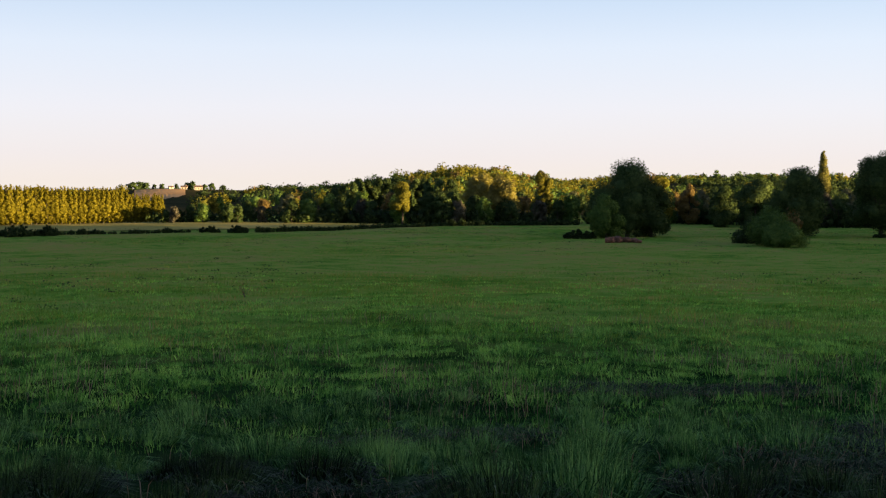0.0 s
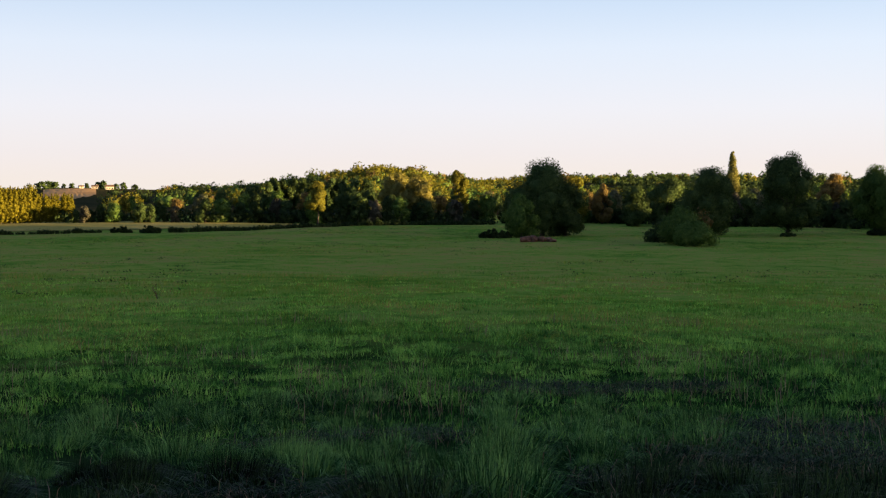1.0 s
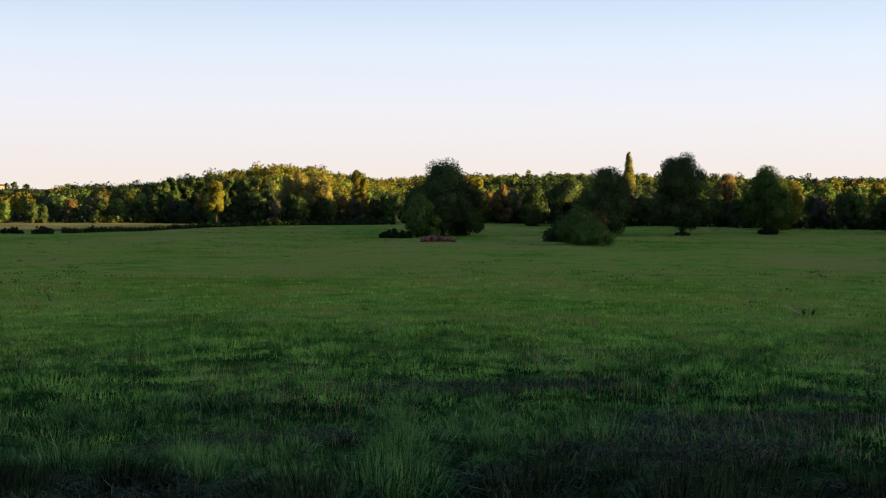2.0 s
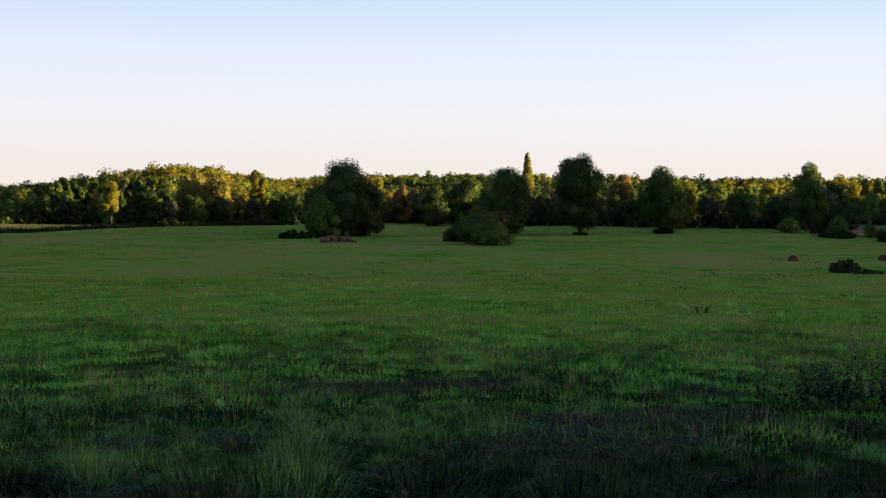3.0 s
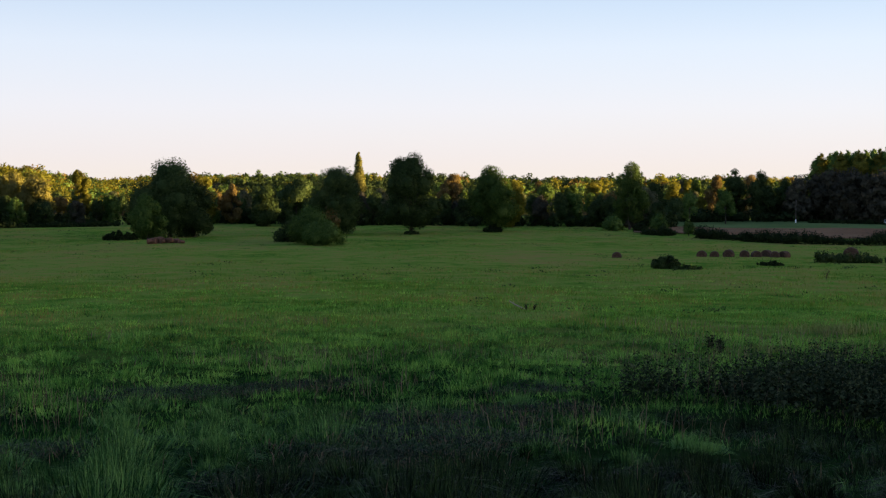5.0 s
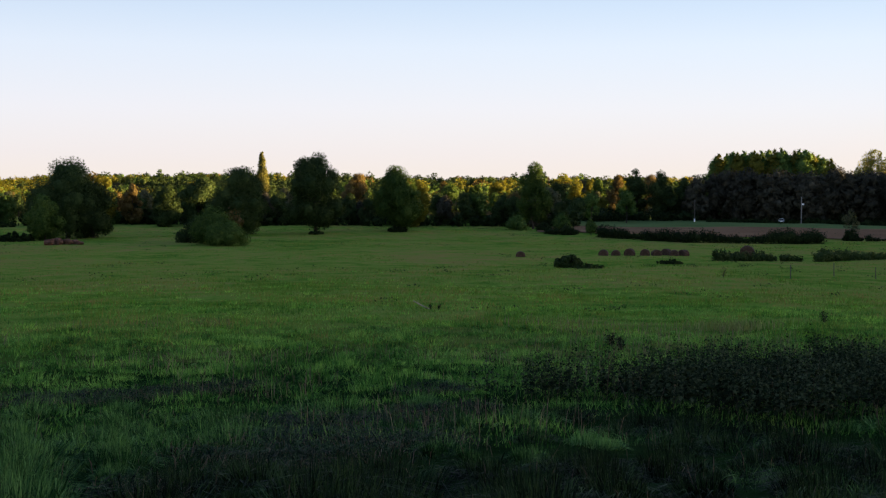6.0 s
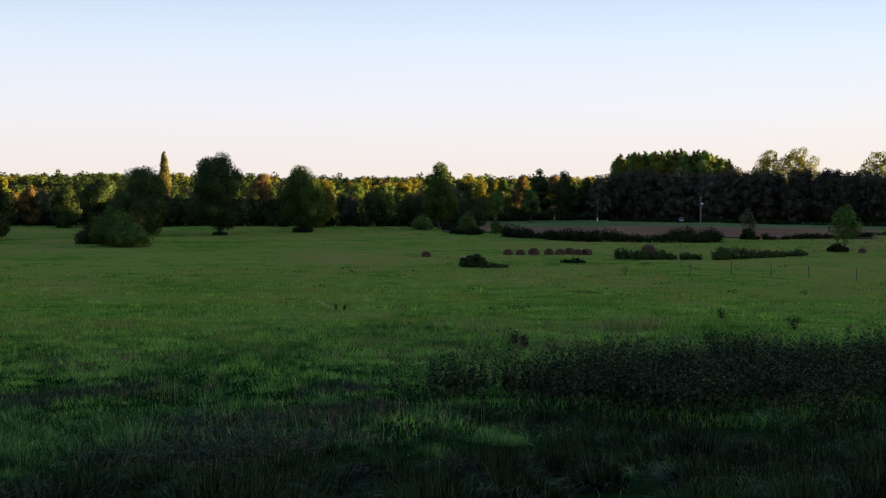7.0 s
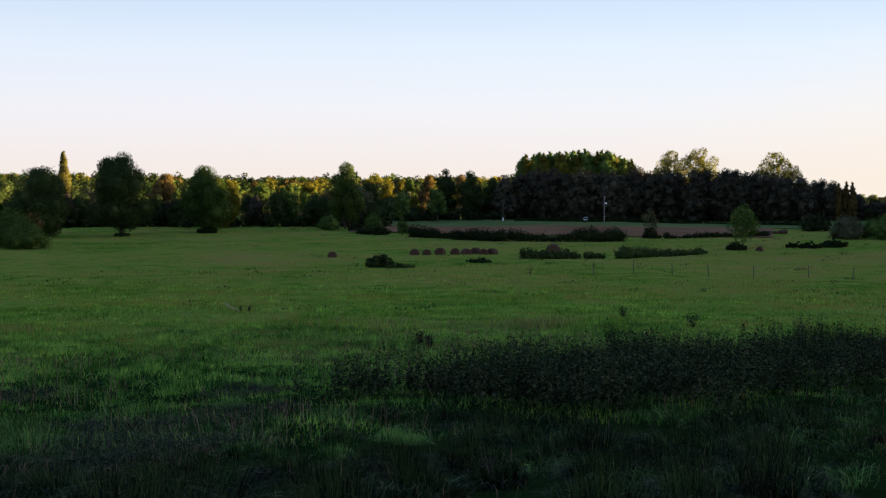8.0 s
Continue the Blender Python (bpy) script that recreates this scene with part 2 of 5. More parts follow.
M_DEADWOOD = surface("bleached_wood", [(0.3, (0.22, 0.175, 0.13)), (0.55, (0.32, 0.26, 0.20)), (0.75, (0.44, 0.37, 0.29))], 4, 40, 0.85, 0.5, 0, 0.01)
M_CARPAINT = surface("white_paint", [(0.3, (0.74, 0.74, 0.74)), (0.7, (0.80, 0.80, 0.80))], 0.5, 10, 0.3, 0.02)
M_RUBBER = surface("black_rubber", [(0.3, (0.02, 0.02, 0.02)), (0.7, (0.035, 0.035, 0.035))], 5, 40, 0.8, 0.2)
M_DARKGLASS = surface("dark_glass", [(0.3, (0.02, 0.022, 0.025)), (0.7, (0.03, 0.032, 0.035))], 1, 10, 0.08, 0.0)


# ---- building blocks ----
def mesh_of(name, co, idx, normals=None):
    """A mesh from numpy arrays: vertices (n, 3) and faces (m, 3) or (m, 4); normals give leaves the rounding of their crown."""
    me = bpy.data.meshes.new(name)
    co, idx = np.ascontiguousarray(co, dtype=np.float32), np.ascontiguousarray(idx, dtype=np.int32)
    me.vertices.add(len(co))
    me.vertices.foreach_set("co", co.ravel())
    me.loops.add(idx.size)
    me.loops.foreach_set("vertex_index", idx.ravel())
    me.polygons.add(len(idx))
    me.polygons.foreach_set("loop_start", np.arange(0, idx.size, idx.shape[1], dtype=np.int32))
    me.update(calc_edges=True)
    me.validate()
    if normals is not None:
        me.polygons.foreach_set("use_smooth", np.ones(len(idx), dtype=bool))
        me.normals_split_custom_set_from_vertices(np.ascontiguousarray(normals, dtype=np.float32))
    return me


def mesh_bm(name, bm, smooth=False):
    me = bpy.data.meshes.new(name)
    for f in bm.faces:
        f.smooth = smooth
    bm.to_mesh(me)
    bm.free()
    return me


def part(name, data, material, parent=None, label=""):
    """One mesh object, under a thing or a part where there is one."""
    if isinstance(data, bmesh.types.BMesh):
        data = mesh_bm(name, data)
    if not data.materials:
        data.materials.append(material)
    ob = new(name, data)
    if parent:
        ob.parent = parent
    return tagged(ob, label)


def value_noise(x, y, seed=0):
    """Smooth noise from 0 to 1 over the plane."""
    xi, yi = np.floor(x).astype(np.int64), np.floor(y).astype(np.int64)
    fx, fy = x - xi, y - yi
    fx, fy = fx * fx * (3 - 2 * fx), fy * fy * (3 - 2 * fy)

    def h(a, b):
        n = (a * 374761393 + b * 668265263 + seed * 974634777) & 0xFFFFFFFF
        n = ((n ^ (n >> 13)) * 1274126177) & 0xFFFFFFFF
        return ((n ^ (n >> 16)) & 0xFFFF) / 65535.0
    top = h(xi, yi) * (1 - fx) + h(xi + 1, yi) * fx
    low = h(xi, yi + 1) * (1 - fx) + h(xi + 1, yi + 1) * fx
    return top * (1 - fy) + low * fy


FALL_R = np.array([0, 6, 10, 15, 25, 40, 70, 116, 165, 200, 260, 350, 9000.0])
FALL_Z = np.array([-1.7, -2.3, -2.95, -3.75, -4.9, -6.05, -7.6, -9.3, -10.9, -11.6, -12.1, -12.3, -12.3])


def smooth(a, b, v):
    s = np.clip((v - a) / (b - a), 0, 1)
    return s * s * (3 - 2 * s)


def land(x, y):
    """The height of the ground: a slope down to a flat meadow, low hills far off, an unseen rise added to the right
    under the shading wood.
    """
    x, y = np.asarray(x, dtype=float), np.asarray(y, dtype=float)
    r = np.hypot(x, y)
    az = np.degrees(np.arctan2(x, y))
    z = sum(np.interp(r * k, FALL_R, FALL_Z) for k in (0.88, 0.94, 1.0, 1.06, 1.12)) / 5
    behind = smooth(100, 150, np.abs((az - 17 + 180) % 360 - 180))
    z = z * (1 - behind) + (-1.7 + 0.03 * np.minimum(r, 400)) * behind
    z = z + (value_noise(x / 7, y / 7, 3) - 0.5) * 0.26 * smooth(8, 20, r) + (value_noise(x / 34, y / 34, 4) - 0.5) * 0.7 * smooth(30, 80, r) * (1 - smooth(380, 420, r))
    z = z + ((value_noise(x / 1.4, y / 1.4, 6) - 0.5) * 0.10 + (value_noise(x / 3.4, y / 3.4, 7) - 0.5) * 0.14) * smooth(9, 15, r) * (1 - smooth(38, 85, r))
    z = z + 14.0 * np.exp(-((az - 1.0) / 4.6) ** 2) * np.exp(-((r - 760) / 150) ** 2)
    z = z + 11.0 * smooth(3, 9, az) * (1 - 0.22 * smooth(18, 26, az)) * (1 - smooth(47, 52, az)) * (1 - behind) * smooth(650, 1050, r)
    # unseen rise, added to lift the wood that blocks the low sun
    z = z + 26.0 * np.exp(-((x - 405) / 45) ** 2) * smooth(-330, -260, y) * (1 - smooth(190, 236, y))
    z = z - 9.0 * smooth(49.5, 53.5, az) * (1 - behind) * smooth(430, 700, r)
    z = z + 3.2 * np.exp(-((az + 13.0) / 2.2) ** 2) * smooth(750, 1350, r)
    z = z - 90.0 * smooth(1650, 4600, r)
    return z


def tube(points, radii, sides=7):
    """Vertices and quads of a tapered tube along points."""
    pts = np.array(points, dtype=float)
    co, idx = [], []
    for i, p in enumerate(pts):
        d = pts[min(i + 1, len(pts) - 1)] - pts[max(i - 1, 0)]
        d /= np.linalg.norm(d) + 1e-9
        u = np.cross(d, (0.31, 0.95, 0.1))
        u /= np.linalg.norm(u) + 1e-9
        v = np.cross(d, u)
        for k in range(sides):
            a = 2 * math.pi * k / sides
            co.append(p + radii[i] * (u * math.cos(a) + v * math.sin(a)))
        if i:
            b = i * sides
            for k in range(sides):
                idx.append((b - sides + k, b - sides + (k + 1) % sides, b + (k + 1) % sides, b + k))
    return np.array(co), np.array(idx)


def joined(pieces):
    co, idx, n = [], [], 0
    for c, i in pieces:
        co.append(c)
        idx.append(i + n)
        n += len(c)
    return np.concatenate(co), np.concatenate(idx)


def unit(rng, n):
    v = rng.normal(size=(n, 3))
    return v / np.linalg.norm(v, axis=1, keepdims=True)


def leaf_cards(rng, centre, normal, size, wide=0.62, loose=0.9):
    """Pointed leaves or leaf clumps round the given centres."""
    n = len(centre)
    nn = normal + unit(rng, n) * loose
    nn /= np.linalg.norm(nn, axis=1, keepdims=True) + 1e-9
    a = np.cross(nn, unit(rng, n))
    a /= np.linalg.norm(a, axis=1, keepdims=True) + 1e-9
    b = np.cross(nn, a)
    s = (size * rng.uniform(0.6, 1.4, n))[:, None]
    co = np.stack([centre + a * s, centre - a * s * 0.6 + b * s * wide, centre - a * s * 0.6 - b * s * wide], 1).reshape(-1, 3)
    return co, np.arange(3 * n).reshape(n, 3)


def rounded(rng, u, out, mix=0.5, loose=0.3):
    """Shading normals of leaves: their clump's roundness and the whole crown's, three for each leaf."""
    v = u * (1 - mix) + out / (np.linalg.norm(out, axis=1, keepdims=True) + 1e-9) * mix + rng.normal(0, loose, u.shape)
    v /= np.linalg.norm(v, axis=1, keepdims=True) + 1e-9
    return np.repeat(v, 3, axis=0)


def ball_faces():
    g = (1 + 5 ** 0.5) / 2
    v = np.array([(-1, g, 0), (1, g, 0), (-1, -g, 0), (1, -g, 0), (0, -1, g), (0, 1, g), (0, -1, -g), (0, 1, -g), (g, 0, -1), (g, 0, 1), (-g, 0, -1), (-g, 0, 1)], dtype=float)
    f = [(a, b, c) for a, b, c in itertools.combinations(range(12), 3) if all(abs(np.linalg.norm(v[i] - v[j]) - 2) < 0.01 for i, j in ((a, b), (b, c), (a, c)))]
    f = [t if np.dot(np.cross(v[t[1]] - v[t[0]], v[t[2]] - v[t[0]]), v[t[0]]) > 0 else t[::-1] for t in f]
    return v / math.sqrt(1 + g * g), np.array(f)


BALL_V, BALL_F = ball_faces()


def inner_mass(rng, puffs, k, stretch=1.0):
    """The close-packed leaves inside a crown: a rough lump in each leaf mass."""
    m = len(puffs)
    rad = puffs[:, 3:4, None] * k * rng.uniform(0.8, 1.15, (m, 12, 1)) * np.array([1, 1, stretch])
    co = puffs[:, None, :3] + BALL_V[None] * rad
    return co.reshape(-1, 3), (BALL_F[None] + 12 * np.arange(m)[:, None, None]).reshape(-1, 3), np.tile(BALL_V, (m, 1))


def puffs_round(rng, H, W, low, count=26):
    """Leaf masses of a broad crown: (centre, radius) rows between low * H and H."""
    zc, rz = (low * H + H) / 2, (1 - low) * H / 2
    out = []
    for _ in range(count):
        u = unit(rng, 1)[0]
        k = rng.uniform(0.5, 0.92)
        rad = rng.uniform(0.12, 0.27) * min(W, 2 * rz) * (1.15 - 0.35 * k)
        swell = 1.0 - 0.25 * max(0.0, u[2])
        out.append((u[0] * k * W / 2 * swell, u[1] * k * W / 2 * swell, zc + u[2] * k * rz, rad))
    out.append((0, 0, zc, 0.3 * min(W, 2 * rz)))
    out.append((rng.uniform(-0.1, 0.1) * W, 0, H - 0.14 * W, 0.16 * W))
    return np.array(out)


def puffs_column(rng, H, W, low, count=44):
    """Leaf masses of a slim upright crown."""
    out = []
    for i in range(count):
        t = (i + rng.uniform(0, 1)) / count
        w = W * 0.5 * min(1.0, 0.45 + 3.0 * t) * (1 - t ** (3.2 if W > 5 else 2.2)) ** 0.6 + 0.05 * W
        a = rng.uniform(0, 6.283)
        out.append((w * 0.42 * math.cos(a), w * 0.42 * math.sin(a), low * H + (1 - low) * H * t * 0.97, max(0.09 * W, w * rng.uniform(0.5, 0.75))))
    return np.array(out)


def puffs_bush(rng, H, W, low=0.0, count=56):
    out = []
    for _ in range(count):
        a, k = rng.uniform(0, 6.283), math.sqrt(rng.uniform(0, 1)) * 0.78
        top = H * (1 - 0.75 * k * k) * rng.uniform(0.6, 1.0)
        rad = (rng.uniform(0.06, 0.17) if H < 4 else rng.uniform(0.17, 0.32)) * min(H, W)
        out.append((k * W / 2 * math.cos(a), k * W / 2 * math.sin(a), rng.uniform(rad * 0.4, max(rad * 0.5, top - rad)) if H < 4 else max(rad * 0.5, top - rad), rad))
    return np.array(out)


def crown_mesh(rng, puffs, n, size, stretch=1.0, sparse=0.0, inner=0.6):
    w = puffs[:, 3] ** 2
    pick = rng.choice(len(puffs), n, p=w / w.sum())
    u = unit(rng, n)
    c, rad = puffs[pick, :3], puffs[pick, 3]
    p = c + u * (rad * (0.60 + 0.45 * rng.uniform(0, 1, n) ** 0.7 + rng.exponential(0.05, n)))[:, None] * np.array([1, 1, stretch])
    d = np.linalg.norm(p[:, None, :] - puffs[None, :, :3], axis=2) / puffs[None, :, 3]
    d[np.arange(n), pick] = 9
    keep = (d.min(1) > 0.55) & (p[:, 2] > 0.05)
    if sparse:
        keep &= value_noise(p[:, 0] * 1.1 + p[:, 2] * 0.7, p[:, 1] * 1.1 + p[:, 2] * 0.9, 8) > sparse
    p, u = p[keep], u[keep]
    mid = np.array([0, 0, 0.45 * puffs[:, 2].max()])
    co, idx = leaf_cards(rng, p, u, size, 0.55, 0.95)
    nor = rounded(rng, u, p - mid)
    if not sparse:
        c2, i2, n2 = inner_mass(rng, puffs, inner, stretch)
        co, idx, nor = np.concatenate([co, c2]), np.concatenate([idx, i2 + len(co)]), np.concatenate([nor, n2])
    return mesh_of("crown", co, idx, nor)


def trunk_mesh(rng, H, puffs, low, thick, limbs=9, bend=0.05):
    top = H * (0.35 + 0.45 * low) if low < 0.5 else H * 0.7
    pts = [(0, 0, -0.4), (0, 0, 0.05 * H), (rng.uniform(-bend, bend) * H * 0.5, rng.uniform(-bend, bend) * H * 0.5, top * 0.5), (rng.uniform(-bend, bend) * H, rng.uniform(-bend, bend) * H, top)]
    pieces = [tube(pts, [thick * 1.45, thick, thick * 0.8, thick * 0.5], 9)]
    for q in puffs[rng.permutation(len(puffs))[:limbs]]:
        t = rng.uniform(0.45, 0.95)
        s = np.array(pts[2]) * (1 - t) + np.array(pts[3]) * t
        m = (s + q[:3]) / 2 + np.array([0, 0, rng.uniform(0.0, 0.08) * H])
        pieces.append(tube([s, m, q[:3]], [thick * 0.38, thick * 0.24, thick * 0.08], 5))
    return mesh_of("trunk", *joined(pieces))


def puffs_wood(rng, H, W, low, count=26):
    """Leaf masses of a woodland tree: leafy from the ground, widest at two fifths of its height."""
    out = []
    for i in range(count):
        t = low + (1 - low) * (i + rng.uniform(0, 1)) / count
        prof = 0.78 + 0.55 * t if t < 0.4 else 1.0 - 0.62 * ((t - 0.4) / 0.6) ** 1.6
        a, k = rng.uniform(0, 6.283), rng.uniform(0.3, 0.92)
        out.append((prof * k * W / 2 * math.cos(a), prof * k * W / 2 * math.sin(a), H * (0.06 + 0.86 * t), rng.uniform(0.11, 0.25) * W * (1.15 - 0.3 * k)))
    return np.array(out)


PUFFS = {"wood": puffs_wood, "round": puffs_round, "column": puffs_column, "bush": puffs_bush}


def make_tree(name, label, category, seed, shape, H, W, low, n, size, leaf, thick=None, group="", count=None, stretch=1.0, sparse=0.0):
    """A tree or bush with its trunk and limbs and its crown, standing at the origin."""
    rng = np.random.default_rng(seed)
    puffs = PUFFS[shape](rng, H, W, low, count) if count else PUFFS[shape](rng, H, W, low, 110) if shape == "bush" and H < 4 else PUFFS[shape](rng, H, W, low)
    root = tagged(new(name), label, category, group)
    part("stem" if shape == "bush" else "trunk", trunk_mesh(rng, H, puffs, low, thick or 0.022 * H + 0.05, 6 if shape == "bush" else 10), M_BARK, root)
    part("crown", crown_mesh(rng, puffs, n, size, stretch, sparse, 0.7 if shape == "column" else 0.6), leaf, root)
    return root


def stand(ob, az, r, turn=0.0, scale=None, sink=0.05):
    """Sets a thing on the ground at a bearing (degrees to the right of the first view) and a distance."""
    x, y = r * math.sin(radians(az)), r * math.cos(radians(az))
    ob.matrix_basis = pose(x, y, float(land(x, y)) - sink, 0, 0, turn)
    if scale:
        ob.scale = scale
    return ob


# ---- the ground ----
def build_ground():
    rr = np.concatenate([[0.0], np.geomspace(1.5, 8, 10), np.geomspace(8.3, 70, 85), np.geomspace(72, 420, 60), np.geomspace(430, 4600, 28)])
    aa = np.radians(np.concatenate([np.arange(-28, 62, 0.6), np.arange(62, 332, 4.5)]))
    R, A = np.meshgrid(rr[1:], aa, indexing="ij")
    x, y = R * np.sin(A), R * np.cos(A)
    co = np.concatenate([[[0, 0, float(land(0, 0))]], np.stack([x, y, land(x, y)], -1).reshape(-1, 3)])
    m, k = len(rr) - 1, len(aa)
    i, j = np.meshgrid(np.arange(m - 1), np.arange(k), indexing="ij")
    q = np.stack([i * k + j, i * k + (j + 1) % k, (i + 1) * k + (j + 1) % k, (i + 1) * k + j], -1).reshape(-1, 4) + 1
    fan = np.stack([np.zeros(k, dtype=int), np.arange(k) + 1, (np.arange(k) + 1) % k + 1, (np.arange(k) + 1) % k + 1], -1)
    me = mesh_of("ground", co, q)
    mid = mesh_of("ground_foot", co[:k + 1], fan[:, :3])
    bm = bmesh.new()
    bm.from_mesh(me)
    bm.from_mesh(mid)
    bmesh.ops.remove_doubles(bm, verts=bm.verts[:k + 1] + bm.verts[len(co):], dist=0.001) if bm.verts.ensure_lookup_table() is None else None
    bmesh.ops.recalc_face_normals(bm, faces=bm.faces)
    me = mesh_bm("ground", bm)
    for p in me.polygons:
        p.use_smooth = True
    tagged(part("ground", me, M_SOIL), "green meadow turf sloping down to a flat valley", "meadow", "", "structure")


def field_sheet(name, label, material, a0, a1, r0, r1, lift=0.06, ragged=4.0, category="field"):
    """A field laid over the ground between two bearings; r0 and r1 give its near and far edge at both ends."""
    na, nr = 60, 24
    t = np.linspace(0, 1, na)
    az = np.radians(a0 + (a1 - a0) * t)
    near, far = r0[0] + (r0[1] - r0[0]) * t, r1[0] + (r1[1] - r1[0]) * t
    near = near + (value_noise(t * 20, t * 0, 5) - 0.5) * ragged
    s = np.linspace(0, 1, nr)[:, None]
    R = near * (1 - s) + far * s
    x, y = R * np.sin(az), R * np.cos(az)
    co = np.stack([x, y, land(x, y) + lift], -1).reshape(-1, 3)
    i, j = np.meshgrid(np.arange(nr - 1), np.arange(na - 1), indexing="ij")
    q = np.stack([i * na + j, i * na + j + 1, (i + 1) * na + j + 1, (i + 1) * na + j], -1).reshape(-1, 4)
    return tagged(part(name, mesh_of(name, co, q[:, ::-1]), material), label, category, "", "structure")


build_ground()
field_sheet("ploughed_field", "reddish brown ploughed field behind the hedges", M_PLOUGH, 30.6, 50.5, (285, 264), (334, 326), 0.22, 9.0)
field_sheet("field_verge", "dull grey-green verge between the field and the wood", M_VERGE, 30.6, 58.0, (334.5, 323), (402, 420), 0.16, 3.0, "verge")
field_sheet("mown_field", "pale yellow-green mown field beyond the hedge", M_STUBBLE, -24, -2.5, (288, 330), (420, 345), 0.2, 1.0)
field_sheet("stubble_field", "pale brown stubble field on the far slope", M_DRYFIELD, -14.4, -12.1, (600, 1000), (1440, 1500), 0.3, 60.0)


# ---- grass ----
def blades(rng, x, y, h, w, lean, turn, segments, lift=0.0):
    """Bent blades of grass with their feet at x, y, leaning towards turn; lift raises them on the thatch of a tussock."""
    n = len(x)
    z = land(x, y) - 0.02 + lift
    a = rng.uniform(0, 2 * math.pi, n)
    side = np.stack([np.cos(a), np.sin(a), np.zeros(n)], -1) * (w / 2)[:, None]
    out = np.stack([np.cos(turn), np.sin(turn), np.zeros(n)], -1) * (h * lean)[:, None]
    foot = np.stack([x, y, z], -1)
    up = np.zeros((n, 3))
    up[:, 2] = h
    if segments == 1:
        tip = foot + up * (1 - 0.4 * np.minimum(lean, 1.2)[:, None]) + out * 0.8
        co = np.stack([foot - side, foot + side, tip], 1).reshape(-1, 3)
        return co, np.arange(3 * n).reshape(n, 3)
    if segments == 3:
        bow = np.minimum(lean, 1.5)[:, None]
        one, two = foot + up * (0.45 - 0.06 * bow) + out * 0.14, foot + up * (0.80 - 0.26 * bow) + out * 0.48
        tip = foot + up * (0.98 - 0.66 * bow) + out * 1.05
        co = np.stack([foot - side * 0.8, foot + side * 0.8, one - side, one + side, two - side * 0.75, two + side * 0.75, tip], 1).reshape(-1, 3)
        b = 7 * np.arange(n)[:, None]
        return co, np.concatenate([b + [0, 1, 3], b + [0, 3, 2], b + [2, 3, 5], b + [2, 5, 4], b + [4, 5, 6]])
    mid = foot + up * (0.62 - 0.12 * np.minimum(lean, 1.4)[:, None]) + out * 0.34
    tip = foot + up * (1 - 0.62 * np.minimum(lean, 1.3)[:, None]) + out
    co = np.stack([foot - side * 0.8, foot + side * 0.8, mid - side, mid + side, tip], 1).reshape(-1, 3)
    b = 5 * np.arange(n)[:, None]
    return co, np.concatenate([b + [0, 1, 3], b + [0, 3, 2], b + [2, 3, 4]])


def scatter(rng, r0, r1, count, a0=-23.0, a1=57.5):
    r = np.sqrt(rng.uniform(r0 * r0, r1 * r1, count))
    a = np.radians(rng.uniform(a0, a1, count))
    return r * np.sin(a), r * np.cos(a), r


def tussock(x, y):
    """How tall the grass stands, 0 to 1: clumps of half a metre within patches of several metres."""
    c = 0.36 * value_noise(x * 1.7, y * 1.7, 11) + 0.22 * value_noise(x * 3.9, y * 3.9, 13) + 0.24 * value_noise(x / 1.4, y / 1.4, 6) + 0.18 * value_noise(x / 3.4, y / 3.4, 7)
    return np.clip((c - 0.38) * 4.0, 0, 1)



def combed(rng, x, y):
    """The way the grass leans: tuft by tuft, with the evening breeze to the right."""
    return 7.0 * value_noise(x * 0.8, y * 0.8, 17) - 3.0 + 1.6 * (value_noise(x * 2.6, y * 2.6, 18) - 0.5) + rng.normal(0, 1.2, len(x))


HOLLOWS = [(-0.9, 19.4, 1.1, 0.9), (1.1, 19.8, 0.9, 0.7), (5.2, 30.7, 2.0, 1.2), (8.5, 31.7, 1.6, 0.9), (-1.1, 12.2, 1.2, 0.5), (8.6, 21.5, 1.7, 1.3), (5.8, 16.2, 1.2, 1.4), (7.8, 17.3, 1.0, 1.0), (13.3, 26.8, 1.0, 0.7), (11.6, 22.9, 0.9, 0.7), (7.0, 19.0, 1.0, 1.2), (3.2, 14.4, 0.8, 0.4)]


def hollow(x, y):
    """1 where the grass is trodden flat or has died back."""
    out = np.zeros_like(x)
    for cx, cy, rx, ry in HOLLOWS:
        out = np.maximum(out, np.exp(-(((x - cx) / (1.25 * rx)) ** 2 + ((y - cy) / (1.35 * ry)) ** 2) ** 2))
    return np.clip(out * (0.55 + 0.9 * value_noise(x * 1.6, y * 1.6, 23)), 0, 1)


NETTLE_BED = [(13.8, 24.2), (15.6, 25.4), (19.0, 26.2), (26.8, 28.0), (36.4, 28.6), (46.0, 29.0), (46.0, 25.0), (30.0, 20.8), (24.1, 18.4), (19.6, 16.8), (17.3, 16.0), (15.2, 18.0), (15.0, 21.4), (14.6, 23.2)]


def inside(x, y, poly):
    hit = np.zeros(len(x), dtype=bool)
    for (x0, y0), (x1, y1) in zip(poly, poly[1:] + poly[:1]):
        hit ^= ((y0 > y) != (y1 > y)) & (x < (x1 - x0) * (y - y0) / (y1 - y0 + 1e-9) + x0)
    return hit


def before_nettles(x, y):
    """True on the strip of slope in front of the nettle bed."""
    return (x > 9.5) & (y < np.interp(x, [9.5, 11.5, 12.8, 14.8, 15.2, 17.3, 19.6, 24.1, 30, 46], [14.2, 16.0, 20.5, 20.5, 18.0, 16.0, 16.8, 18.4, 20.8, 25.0]))


